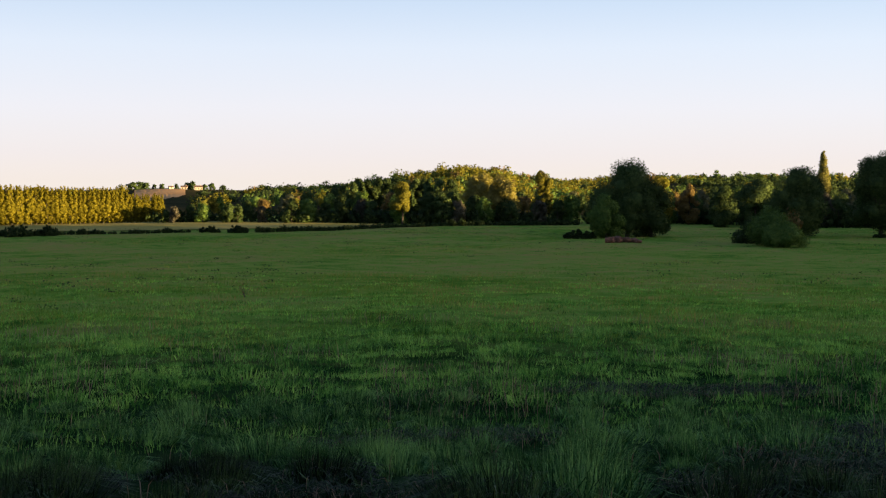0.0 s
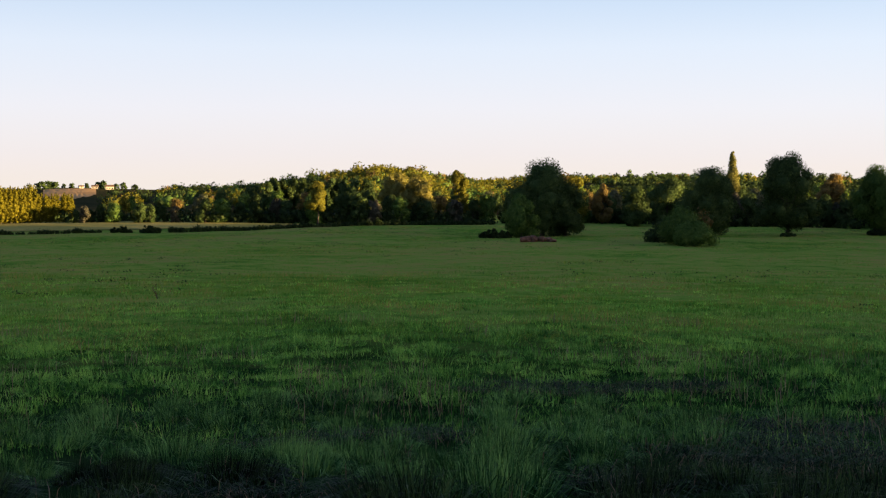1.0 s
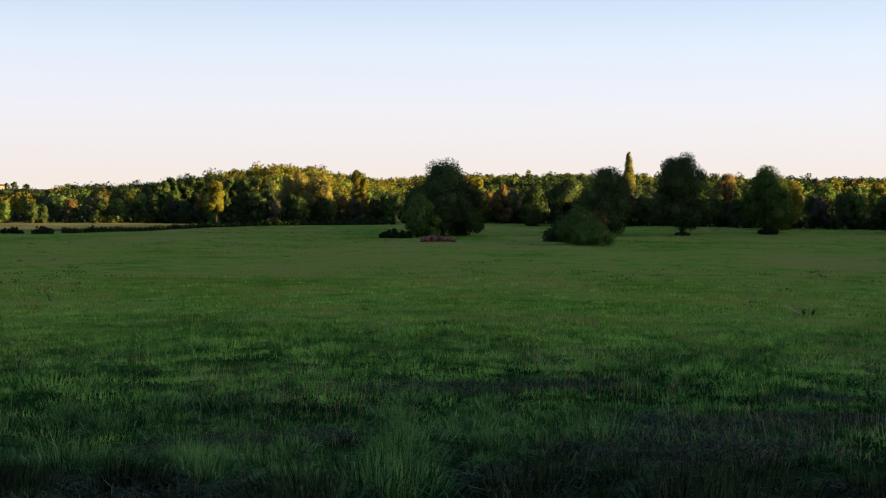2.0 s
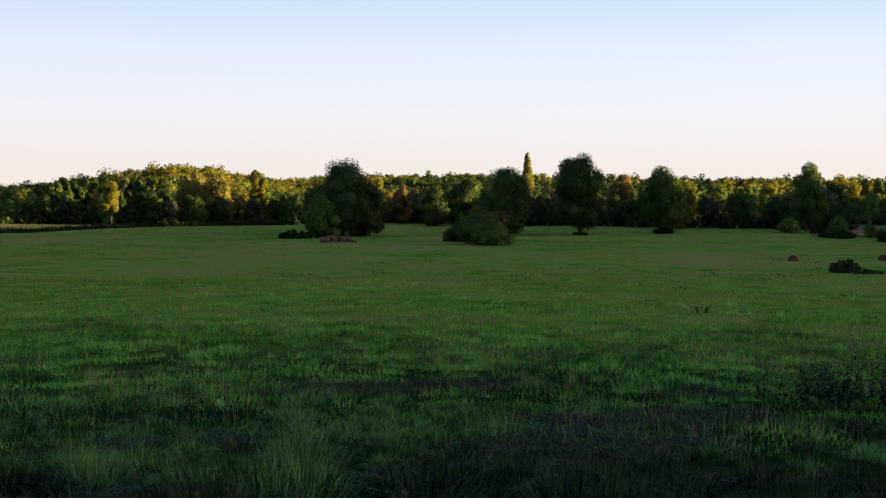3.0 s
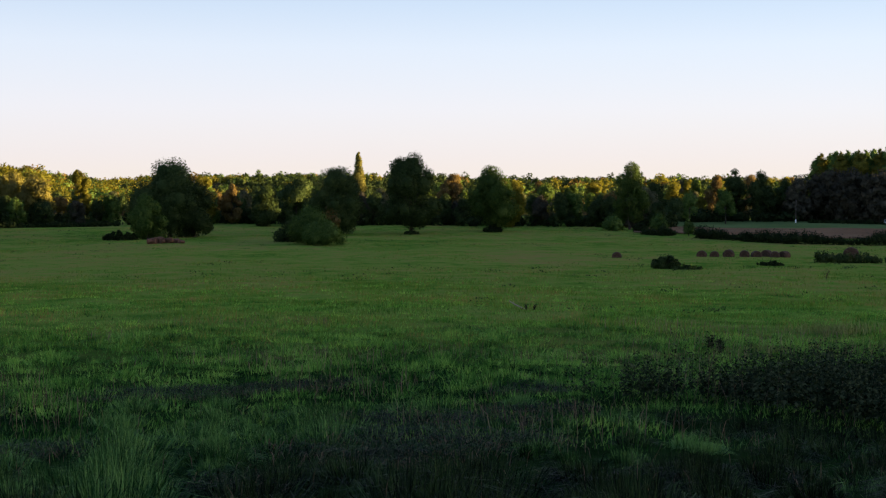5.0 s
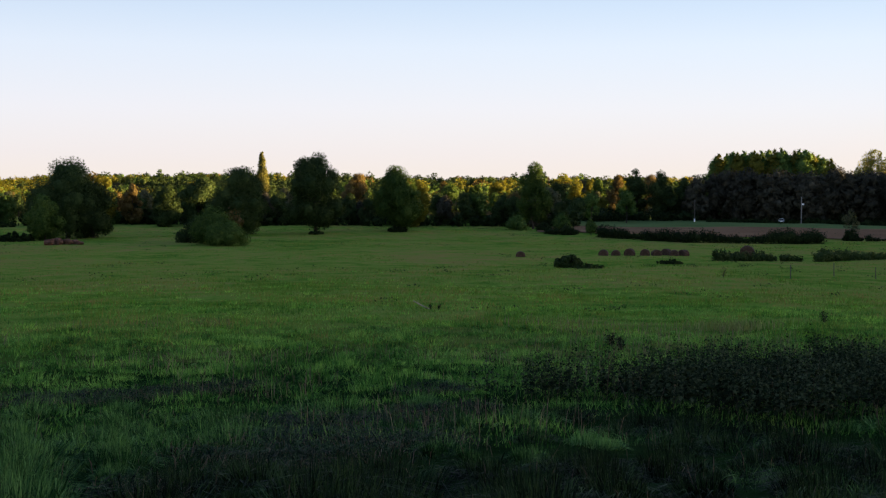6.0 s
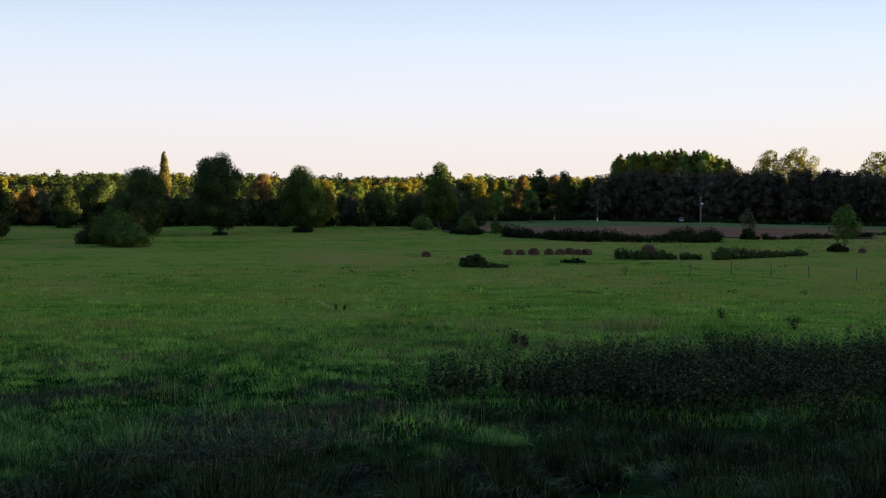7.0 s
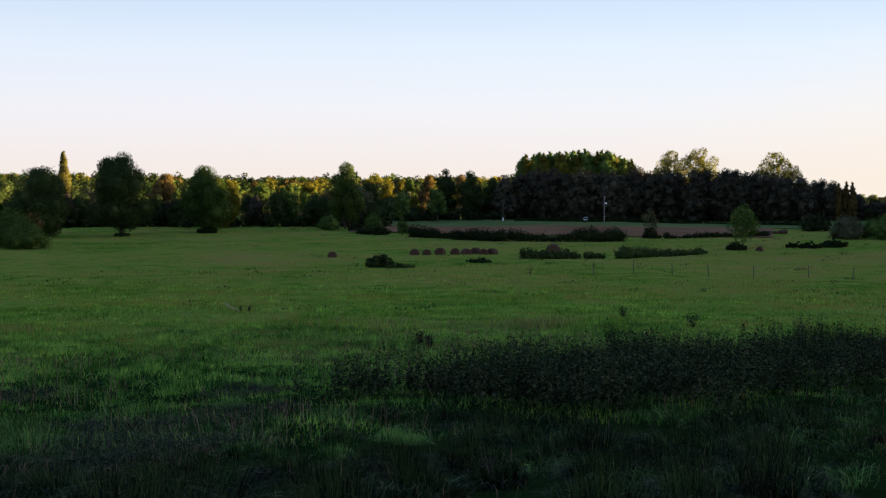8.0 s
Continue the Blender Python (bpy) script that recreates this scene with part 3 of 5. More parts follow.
def shaded_ground(x, y):
    """True where shade is put into the grass colour: before the nettles and close to the camera."""
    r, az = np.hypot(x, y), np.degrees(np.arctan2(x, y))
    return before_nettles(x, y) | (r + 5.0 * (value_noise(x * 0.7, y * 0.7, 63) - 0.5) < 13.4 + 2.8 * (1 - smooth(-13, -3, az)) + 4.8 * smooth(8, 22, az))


def tufts(rng, r0, r1, count, per, spread, height, width, thin_out=0.0, a0=-23.0, a1=57.5, thin_in=0.0, segments=2, strip=0, arch=0.55):
    """Fountains of grass: blades that rise from a crowded foot and arch outwards, swept a little by the wind."""
    cx, cy, r = scatter(rng, r0, r1, count, a0, a1)
    t, flat = tussock(cx, cy), hollow(cx, cy)
    keep = (rng.uniform(0, 1, count) < 0.16 + 1.0 * t) & (rng.uniform(0, 1, count) > flat * 1.1) & (rng.uniform(0, 1, count) > thin_out * smooth(r1 - 0.6 * (r1 - r0), r1, r)) & (rng.uniform(0, 1, count) > thin_in * (1 - smooth(r0, r0 + 8, r)))
    keep &= ~inside(cx, cy, NETTLE_BED) | (rng.uniform(0, 1, count) < 0.3)
    if strip:
        keep &= before_nettles(cx, cy) == (strip > 0)
    cx, cy, t, flat, r = cx[keep], cy[keep], t[keep], flat[keep], r[keep]
    m = len(cx)
    tall = height * (0.24 + 1.15 * t * rng.uniform(0.6, 1.25, m)) * (1 - 0.45 * flat)
    lush = smooth(14, 28, np.degrees(np.arctan2(cx, cy))) * (1 - smooth(20, 26, r))
    tall = tall * (1 - 0.15 * lush)
    i = np.repeat(np.arange(m), per)
    n = len(i)
    a, k = rng.uniform(0, 2 * math.pi, n), np.sqrt(rng.uniform(0, 1, n))
    rad = spread * rng.uniform(0.6, 1.4, m)[i]
    x, y = cx[i] + rad * k * np.cos(a), cy[i] + rad * k * np.sin(a)
    sweep = 7.0 * value_noise(cx * 0.35, cy * 0.35, 17)[i] - 3.0
    dx, dy = np.cos(a) * (0.3 + k) + 0.7 * np.cos(sweep) + rng.normal(0, 0.35, n), np.sin(a) * (0.3 + k) + 0.7 * np.sin(sweep) + rng.normal(0, 0.35, n)
    lean = np.clip(arch * (0.14 + 0.72 * np.hypot(dx, dy) * rng.uniform(0.2, 1.3, n)) + 0.7 * flat[i] + 0.15 * lush[i], 0.03, 1.5)
    h = tall[i] * rng.uniform(0.55, 1.15, n) * (1.1 - 0.25 * k)
    return blades(rng, x, y, h, width * np.clip(rng.lognormal(-0.08, 0.42, n), 0.5, 2.2) * (0.7 + r[i] / 60), lean, np.arctan2(dy, dx), segments)


def tussocks(rng, r0, r1, spacing, per, height, width, a0=-23.0, a1=57.5, fade_in=0.0, fade_out=0.0):
    """Domed tussocks side by side: upright blades at the heart, drooping ones round the rim. Gives inner and outer blades and the centres of each."""
    g = np.arange(-60, 75, spacing)
    X, Y = np.meshgrid(g, g)
    cx, cy = X.ravel() + rng.uniform(-0.42, 0.42, X.size) * spacing, Y.ravel() + rng.uniform(-0.42, 0.42, X.size) * spacing
    r, az = np.hypot(cx, cy), np.degrees(np.arctan2(cx, cy))
    keep = (r > r0) & (r < r1) & (az > a0) & (az < a1) & (hollow(cx, cy) < 0.32) & (rng.uniform(0, 1, len(r)) < 0.74) & (rng.uniform(0, 1, len(r)) > fade_in * (1 - smooth(r0, r0 + 6, r))) & (rng.uniform(0, 1, len(r)) > fade_out * smooth(r1 - 8, r1, r))
    keep &= ~inside(cx, cy, NETTLE_BED) | (rng.uniform(0, 1, len(r)) < 0.15)
    cx, cy, r = cx[keep], cy[keep], r[keep]
    m = len(cx)
    size = rng.choice([0.4, 0.7, 1.0, 1.25], m) * rng.uniform(0.85, 1.15, m) * (0.75 + 0.5 * value_noise(cx / 2.5, cy / 2.5, 71))
    out = []
    for inner in (True, False):
        i = np.repeat(np.arange(m), per)
        n = len(i)
        a = rng.uniform(0, 6.283, n)
        k = 0.62 * np.sqrt(rng.uniform(0, 1, n)) if inner else np.sqrt(rng.uniform(0.25, 1, n))
        rad = 0.52 * spacing * size[i]
        x, y = cx[i] + rad * k * np.cos(a), cy[i] + rad * k * np.sin(a)
        turn = a + rng.normal(0, 0.6, n)
        sway = value_noise(cx * 0.5, cy * 0.5, 73)[i] * 5.0 - 1.0
        dx, dy = k * np.cos(turn) + 0.30 * np.cos(sway) + rng.normal(0, 0.22, n), k * np.sin(turn) + 0.30 * np.sin(sway) + rng.normal(0, 0.22, n)
        lean = np.clip((0.85 if inner else 1.55) * np.hypot(dx, dy) * rng.uniform(0.5, 1.3, n), 0.03, 1.45)
        h = height * (0.22 + 0.78 * size[i]) * (1.0 - 0.55 * k * k) * rng.uniform(0.65, 1.1, n)
        out.append((blades(rng, x, y, h, width * np.clip(rng.lognormal(-0.05, 0.35, n), 0.5, 2.0) * (0.65 + r[i] / 55), lean, np.arctan2(dy, dx), 1 if inner else 2), cx[i], cy[i]))
    return out


def part_of(co, idx, sel, corners):
    """The blades picked by sel out of a mesh whose blades have so many corners each."""
    v = co.reshape(-1, corners, 3)[sel].reshape(-1, 3)
    b = corners * np.arange(len(v) // corners)[:, None]
    return v, (b + [0, 1, 2] if corners == 3 else np.concatenate([b + [0, 1, 3], b + [0, 3, 2], b + [2, 3, 4]]))


def build_grass():
    rng = np.random.default_rng(5)
    # the near slope: tussock beside tussock, shade put into the colour before the nettles
    near, shaded = [], []
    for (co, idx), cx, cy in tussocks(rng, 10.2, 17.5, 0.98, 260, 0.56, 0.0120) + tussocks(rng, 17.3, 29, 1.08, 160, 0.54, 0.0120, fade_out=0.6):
        dark, corners = shaded_ground(cx, cy), len(co) // len(cx)
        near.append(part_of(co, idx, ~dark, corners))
        shaded.append(part_of(co, idx, dark, corners))
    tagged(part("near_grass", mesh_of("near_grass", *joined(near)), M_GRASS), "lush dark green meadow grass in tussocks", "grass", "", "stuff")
    # short grass in the dark colour, painting the shade between tussocks
    x, y, r = scatter(rng, 10.5, 28, 34000)
    keep = ~inside(x, y, NETTLE_BED) & (rng.uniform(0, 1, len(x)) > 0.9 * hollow(x, y))
    x, y, r = x[keep], y[keep], r[keep]
    n = len(x)
    co, idx = blades(rng, x, y, rng.uniform(0.06, 0.20, n), rng.uniform(0.006, 0.011, n) * (0.65 + r / 55), np.clip(rng.gamma(2.0, 0.35, n), 0.05, 1.3), combed(rng, x, y), 1)
    tagged(part("undergrass", mesh_of("undergrass", co, idx), M_GRASS_SHADED), "short grass between the tussocks, coloured as if in shade", "grass", "", "stuff")
    # single pale blades arching over before the nettles
    co, idx = joined([tufts(rng, 10.5, 22, 300, 24, 0.30, 0.38, 0.0066, 0.0, 24.0, 57.5, strip=1, arch=1.3, segments=3), tufts(rng, 22, 34, 150, 24, 0.30, 0.38, 0.0062, 0.0, 42.0, 57.5, strip=1, arch=1.3, segments=3)])
    tagged(part("rank_tufts", mesh_of("rank_tufts", co, idx), M_GRASS), "pale green blades arching over in front of the nettles", "grass", "", "stuff")
    # the upper slope beyond
    slope = []
    for (co, idx), cx, cy in tussocks(rng, 26, 58, 1.30, 58, 0.48, 0.0135, fade_in=0.7, fade_out=0.9):
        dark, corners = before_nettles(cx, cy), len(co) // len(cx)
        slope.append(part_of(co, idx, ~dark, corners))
        shaded.append(part_of(co, idx, dark, corners))
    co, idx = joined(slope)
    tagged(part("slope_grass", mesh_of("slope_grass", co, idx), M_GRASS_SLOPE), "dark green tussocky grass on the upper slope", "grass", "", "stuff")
    tagged(part("rank_grass", mesh_of("rank_grass", *joined(shaded)), M_GRASS_SHADED), "grass before the nettles with shade put into its colour", "grass", "", "stuff")
    x, y, r = (np.concatenate(v) for v in zip(scatter(rng, 19, 40, 50000), scatter(rng, 40, 80, 80000)))
    keep = ~before_nettles(x, y)
    x, y, r = x[keep], y[keep], r[keep]
    n = len(x)
    co, idx = blades(rng, x, y, rng.uniform(0.08, 0.26, n) * (0.6 + 0.8 * tussock(x, y)), rng.uniform(0.014, 0.024, n) * (0.6 + r / 60), np.clip(rng.gamma(2.0, 0.3, n), 0.05, 1.2), combed(rng, x, y), 1)
    tagged(part("short_grass", mesh_of("short_grass", co, idx), M_GRASS_SLOPE), "short grass filling between the tussocks", "grass", "", "stuff")
    # grass trodden flat in the hollows
    x, y, r = scatter(rng, 12, 34, 160000)
    keep = rng.uniform(0, 1, len(x)) < 0.9 * hollow(x, y)
    x, y = x[keep][:15000], y[keep][:15000]
    n = len(x)
    co, idx = blades(rng, x, y, rng.uniform(0.20, 0.42, n), rng.uniform(0.009, 0.015, n), rng.uniform(0.9, 1.5, n), combed(rng, x, y), 3)
    tagged(part("flattened_grass", mesh_of("flattened_grass", co, idx), M_GRASS_SHADED), "grass trodden flat in curling swirls", "grass", "", "stuff")
    # the turf round the camera's stand
    x, y, r = scatter(rng, 0.6, 10.8, 16000, -180.0, 180.0)
    n = len(x)
    co, idx = blades(rng, x, y, rng.uniform(0.06, 0.22, n), rng.uniform(0.006, 0.010, n), rng.uniform(0.1, 1.0, n), combed(rng, x, y), 1)
    tagged(part("trodden_turf", mesh_of("trodden_turf", co, idx), M_GRASS), "short trodden grass at the top of the slope", "grass", "", "stuff")
    # dead stems in the hollows and here and there among the green
    x, y, r = scatter(rng, 11, 34, 110000)
    flat = hollow(x, y)
    keep = rng.uniform(0, 1, len(x)) < 0.40 * flat + 0.010
    x, y, flat = x[keep], y[keep], flat[keep]
    n = len(x)
    co, idx = blades(rng, x, y, rng.uniform(0.2, 0.45, n) * (1 - 0.4 * flat), rng.uniform(0.007, 0.013, n), np.clip(rng.gamma(2.0, 0.25, n) + 0.8 * flat, 0, 1.5), combed(rng, x, y), 2)
    tagged(part("dead_grass", mesh_of("dead_grass", co, idx), M_DRY), "dead brownish grass stems in trodden hollows", "grass", "", "stuff")
    co, idx = tufts(rng, 38, 130, 9600, 18, 0.55, 0.30, 0.017, 1.0, thin_in=1.0, arch=1.0, segments=1)
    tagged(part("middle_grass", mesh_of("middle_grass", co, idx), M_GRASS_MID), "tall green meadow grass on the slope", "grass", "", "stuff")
    # seed heads over the middle grass
    x, y, r = scatter(rng, 20, 60, 9000)
    keep = value_noise(x / 5, y / 5, 25) > 0.60
    x, y, r = x[keep], y[keep], r[keep]
    n = len(x)
    co, idx = blades(rng, x, y, rng.uniform(0.45, 0.75, n), rng.uniform(0.007, 0.011, n) * (0.6 + r / 60), rng.uniform(0.05, 0.5, n), combed(rng, x, y), 2)
    tagged(part("seed_heads", mesh_of("seed_heads", co, idx), M_DRY), "pale seed heads standing over the grass", "grass", "", "stuff")
    # lower slope
    x, y, r = scatter(rng, 46, 150, 200000)
    keep = rng.uniform(0, 1, len(x)) > smooth(75, 150, r)
    x, y, r = x[keep], y[keep], r[keep]
    t = 0.25 * tussock(x, y) + 0.75 * value_noise(x / 3.8, y / 3.8, 14) ** 1.6
    n = len(x)
    co, idx = blades(rng, x, y, (0.05 + 0.62 * t) * rng.uniform(0.4, 1.2, n), 0.034 * r / 80 * rng.uniform(0.7, 1.4, n), rng.uniform(0, 0.9, n), combed(rng, x / 3, y / 3), 1)
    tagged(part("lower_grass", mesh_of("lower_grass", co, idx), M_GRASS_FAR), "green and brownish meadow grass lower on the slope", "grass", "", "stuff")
    x, y, r = scatter(rng, 80, 330, 125000)
    deg = np.degrees(np.arctan2(x, y))
    keep = (rng.uniform(0, 1, len(x)) < smooth(80, 150, r)) & ((r < 262) | (deg < 30.4)) & ((r < 286) | (deg > -2.5))
    x, y, r = x[keep], y[keep], r[keep]
    n = len(x)
    t = 0.6 * value_noise(x / 11, y / 11, 15) + 0.4 * value_noise(x / 3.5, y / 3.5, 16)
    co, idx = blades(rng, x, y, (0.03 + 0.50 * t * t) * rng.uniform(0.5, 1.2, n), 0.10 * r / 180 * rng.uniform(0.7, 1.4, n), rng.uniform(0, 0.9, n), combed(rng, x / 5, y / 5), 1)
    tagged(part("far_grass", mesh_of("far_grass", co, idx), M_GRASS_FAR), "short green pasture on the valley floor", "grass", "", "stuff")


build_grass()


def build_nettles():
    """A bed of nettles: square stems with crossed pairs of drooping pointed leaves."""
    rng = np.random.default_rng(41)
    x, y = rng.uniform(8, 46, 14000), rng.uniform(13, 31, 14000)
    keep = inside(x + rng.normal(0, 0.5, len(x)) + 1.5 * (value_noise(x / 2, y / 2, 45) - 0.5), y + rng.normal(0, 0.5, len(x)) + 2.4 * (value_noise(x / 2, y / 2, 46) - 0.5), NETTLE_BED) & (value_noise(x / 1.3, y / 1.3, 43) > 0.33)
    x, y = x[keep][:3200], y[keep][:3200]
    n, k = len(x), 20
    H = rng.uniform(0.7, 1.3, n) * (0.42 + 1.1 * value_noise(x / 1.7, y / 1.7, 44)) * (0.55 + 0.45 * smooth(9, 16, x))
    foot = np.stack([x, y, land(x, y)], -1)
    tilt = np.concatenate([rng.normal(0, 0.18, (n, 2)), np.ones((n, 1))], 1)
    t = np.linspace(0.35, 1.0, k)
    ang = rng.uniform(0, 6.283, n)[:, None] + np.arange(k)[None, :] * (math.pi / 2 * 1.02) + (np.arange(k)[None, :] % 2) * math.pi
    p = foot[:, None, :] + tilt[:, None, :] * (H[:, None] * t[None, :])[:, :, None]
    p = p + rng.normal(0, 0.035, p.shape)
    L = 0.115 * (1.2 - 0.65 * t[None, :]) * rng.uniform(0.8, 1.2, (n, k))
    d = np.stack([np.cos(ang), np.sin(ang), np.full_like(ang, -0.35) + rng.uniform(-0.3, 0.5, ang.shape)], -1)
    s = np.stack([-np.sin(ang), np.cos(ang), np.zeros_like(ang)], -1)
    L = L[:, :, None]
    co = np.stack([p, p + d * L * 0.45 + s * L * 0.40, p + d * L - np.array([0, 0, 0.25]) * L, p + d * L * 0.45 - s * L * 0.40], 2).reshape(-1, 3)
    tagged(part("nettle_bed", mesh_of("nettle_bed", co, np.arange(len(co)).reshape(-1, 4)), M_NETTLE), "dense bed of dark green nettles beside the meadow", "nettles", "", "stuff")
    top = foot + tilt * H[:, None]
    co, idx = [], []
    w = 0.004
    side = np.array([[w, 0, 0], [-w * 0.5, w * 0.87, 0], [-w * 0.5, -w * 0.87, 0]])
    co = np.concatenate([foot[:, None, :] + side, top[:, None, :] + side * 0.6], 1).reshape(-1, 3)
    b = 6 * np.arange(n)[:, None]
    idx = np.concatenate([b + [0, 1, 4, 3], b + [1, 2, 5, 4], b + [2, 0, 3, 5]])
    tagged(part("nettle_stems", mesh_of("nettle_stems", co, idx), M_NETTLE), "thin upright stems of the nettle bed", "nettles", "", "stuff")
    # last year's dry stalks and arching grass among the nettles
    x, y = rng.uniform(8, 44, 1700), rng.uniform(13, 31, 1700)
    keep = inside(x, y, NETTLE_BED)
    x, y = x[keep][:420], y[keep][:420]
    n = len(x)
    co, idx = blades(rng, x, y, rng.uniform(0.9, 1.5, n), rng.uniform(0.007, 0.012, n), rng.uniform(0.1, 0.9, n), rng.uniform(0, 6.283, n), 2)
    tagged(part("dry_stalks", mesh_of("dry_stalks", co, idx), M_DRY), "pale dry stalks leaning over the nettles", "stalks", "", "stuff")


build_nettles()


# ---- single trees and bushes of the meadow ----
stand(make_tree("broadleaf_tree", "large dark green broadleaf tree, leafy down to the ground", "tree", 21, "round", 16.8, 15.5, 0.04, 48000, 0.20, M_LEAF_DARK, 0.5, count=46), 8.75, 270)
stand(make_tree("broadleaf_tree", "lower dark tree grown into the large one", "tree", 33, "wood", 11.8, 9.5, 0.0, 26000, 0.20, M_LEAF_DARK, 0.4, count=34), 9.85, 268)
stand(make_tree("young_tree", "smaller fresh green tree in front of the large one", "tree", 22, "wood", 9.0, 6.8, 0.0, 18000, 0.18, M_LEAF, count=26), 7.75, 256)
stand(make_tree("bush", "low dark bramble bush beside the trees", "bush", 23, "bush", 2.6, 9.0, 0, 7000, 0.18, M_LEAF_HEDGE), 6.5, 256)
stand(make_tree("bush", "broad leafy bush with pale new leaves", "bush", 24, "bush", 5.2, 8.4, 0, 18000, 0.17, M_LEAF, count=44), 15.85, 221)
stand(make_tree("bush", "taller leafy bush in the thicket", "bush", 34, "bush", 8.2, 7.0, 0, 18000, 0.17, M_LEAF, count=40), 15.3, 227)
stand(make_tree("bush", "dark bush at the edge of the thicket", "bush", 35, "bush", 5.4, 7.0, 0, 12000, 0.17, M_LEAF_HEDGE, count=36), 14.55, 238)
stand(make_tree("broadleaf_tree", "dark green tree behind the broad bush", "tree", 25, "round", 15.2, 12.5, 0.05, 38000, 0.20, M_LEAF_DARK, count=40), 16.5, 276)
stand(make_tree("broadleaf_tree", "tall dark tree with a full crown and bare trunk", "tree", 26, "round", 18.8, 12.5, 0.03, 44000, 0.20, M_LEAF_DARK, 0.45, count=44), 20.05, 281)
stand(make_tree("broadleaf_tree", "mid-green rounded tree with a thin lit top", "tree", 27, "round", 15.8, 11.6, 0.06, 38000, 0.20, M_LEAF, 0.4, count=38), 23.95, 292)
stand(make_tree("broadleaf_tree", "slender tree with a loose open crown", "tree", 28, "wood", 17.0, 8.4, 0.12, 26000, 0.20, M_LEAF, 0.3, count=34, sparse=0.22), 30.4, 312)
stand(make_tree("lombardy_poplar", "slim tall poplar, its top golden in the sun", "tree", 29, "column", 21.8, 4.4, 0.05, 20000, 0.22, M_LEAF_PALE, 0.35, count=70), 17.55, 356)

# ---- belts of trees ----
def belt(variants, places):
    used = set()
    for k, (az, r, s, w) in enumerate(places):
        ob = variants[k % len(variants)]
        if id(ob) in used:
            ob = copy_thing(ob, Matrix())
        used.add(id(variants[k % len(variants)]))
        stand(ob, az, r, (k * 137.5) % 360, (s * w, s * w, s))


def wood_variants(group, label, base, leaves, n=5600, size=0.32, H=10.0, W=7.4, low=0.0):
    return [make_tree("woodland_tree", label, "tree", base + i, "wood", H, W * (0.85 + 0.08 * (i % 4)), low, n, size, leaves[i % len(leaves)], 0.2, group) for i in range(len(leaves))]


rng = np.random.default_rng(77)
TOP_AZ = [-14, -11, -8, -5, -3.5, -2, 0, 3, 6, 9, 12, 14, 17, 20, 24, 28, 31, 33]
TOP_H = [4.6, 6.0, 7.0, 8.0, 8.6, 9, 8.8, 8.4, 8.4, 9.4, 9.5, 10.5, 10, 9.5, 9.5, 9, 9, 8]
EDGE_AZ = [-14, -9, -1, 4.5, 12, 18, 24, 31, 33]
EDGE_R = [352, 350, 345, 356, 350, 330, 330, 322, 318]
# mostly dark leaves: the shade over the wood's edge put into their colour
front = wood_variants("woodland edge", "tree at the edge of the wood, shade put into its leaves", 100, [M_LEAF_DARK, M_LEAF_SHADED, M_LEAF_DARK, M_LEAF, M_LEAF_DARK, M_LEAF_DARK], 4800, 0.27)
places = []
for az in np.arange(-13.2, 31.5, 0.72):
    a = az + rng.uniform(-0.4, 0.4)
    places.append((a, float(np.interp(a, EDGE_AZ, EDGE_R)) + rng.uniform(2, 12), float(np.interp(a, TOP_AZ, TOP_H)) / 10 * rng.uniform(0.72, 1.05), rng.uniform(0.9, 1.15)))
for az in np.arange(36.4, 38.6, 0.5):
    places.append((az + rng.uniform(-0.2, 0.2), 398 + rng.uniform(0, 14), rng.uniform(0.8, 0.98), rng.uniform(0.85, 1.0)))
belt(front, places)
beyond = wood_variants("trees beyond the field", "pale rusty green tree catching the low sun", 110, [M_LEAF_GREY, M_LEAF_RUST, M_LEAF, M_LEAF_SUNLIT, M_LEAF_DARK], 4600, 0.27)
places = []
for az in np.arange(30.8, 37.2, 0.52):
    places.append((az + rng.uniform(-0.2, 0.2), 424 + rng.uniform(0, 18), rng.uniform(0.85, 1.22), rng.uniform(0.85, 1.05)))
belt(beyond, places)
second = wood_variants("second row of the wood", "yellow-green tree whose top catches the low sun", 120, [M_LEAF_SUNLIT, M_LEAF, M_LEAF_DARK, M_LEAF_RUST, M_LEAF_DARK, M_LEAF_GREY, M_LEAF_DARK, M_LEAF], 3200, 0.29, low=0.35)
places = []
for az in np.arange(-11.0, 36.0, 0.8):
    a = az + rng.uniform(-0.4, 0.4)
    places.append((a, float(np.interp(a, EDGE_AZ, EDGE_R)) + rng.uniform(25, 90), float(np.interp(a, TOP_AZ, TOP_H)) / 10 * rng.uniform(0.9, 1.25), rng.uniform(0.85, 1.1)))
belt(second, places)

# tall dark trees on the shoulder of the wooded hill
dark_tall = wood_variants("tall trees on the hill shoulder", "tall dark tree standing above the wood", 150, [M_LEAF_DARK, M_LEAF_DARK, M_LEAF_DARK], 4200, 0.27, W=5.0)
places = []
for az in np.arange(-5.6, 0.4, 0.42):
    places.append((az + rng.uniform(-0.15, 0.15), 412 + rng.uniform(-12, 14), float(np.interp(az, [-5.6, -4.2, -2, 0.4], [9.6, 13.4, 13.9, 13.6])) / 10 * rng.uniform(0.92, 1.04), rng.uniform(0.85, 1.1)))
belt(dark_tall, places)

# the plantation of poplars
pop = [make_tree("plantation_poplar", "slim poplar in a plantation, yellow-green in evening sun", "tree", 140 + i, "column", 11.4, 2.3, 0.04, 1900, 0.22, M_LEAF_POPLAR, 0.13, "poplar plantation", count=42) for i in range(5)]
places = []
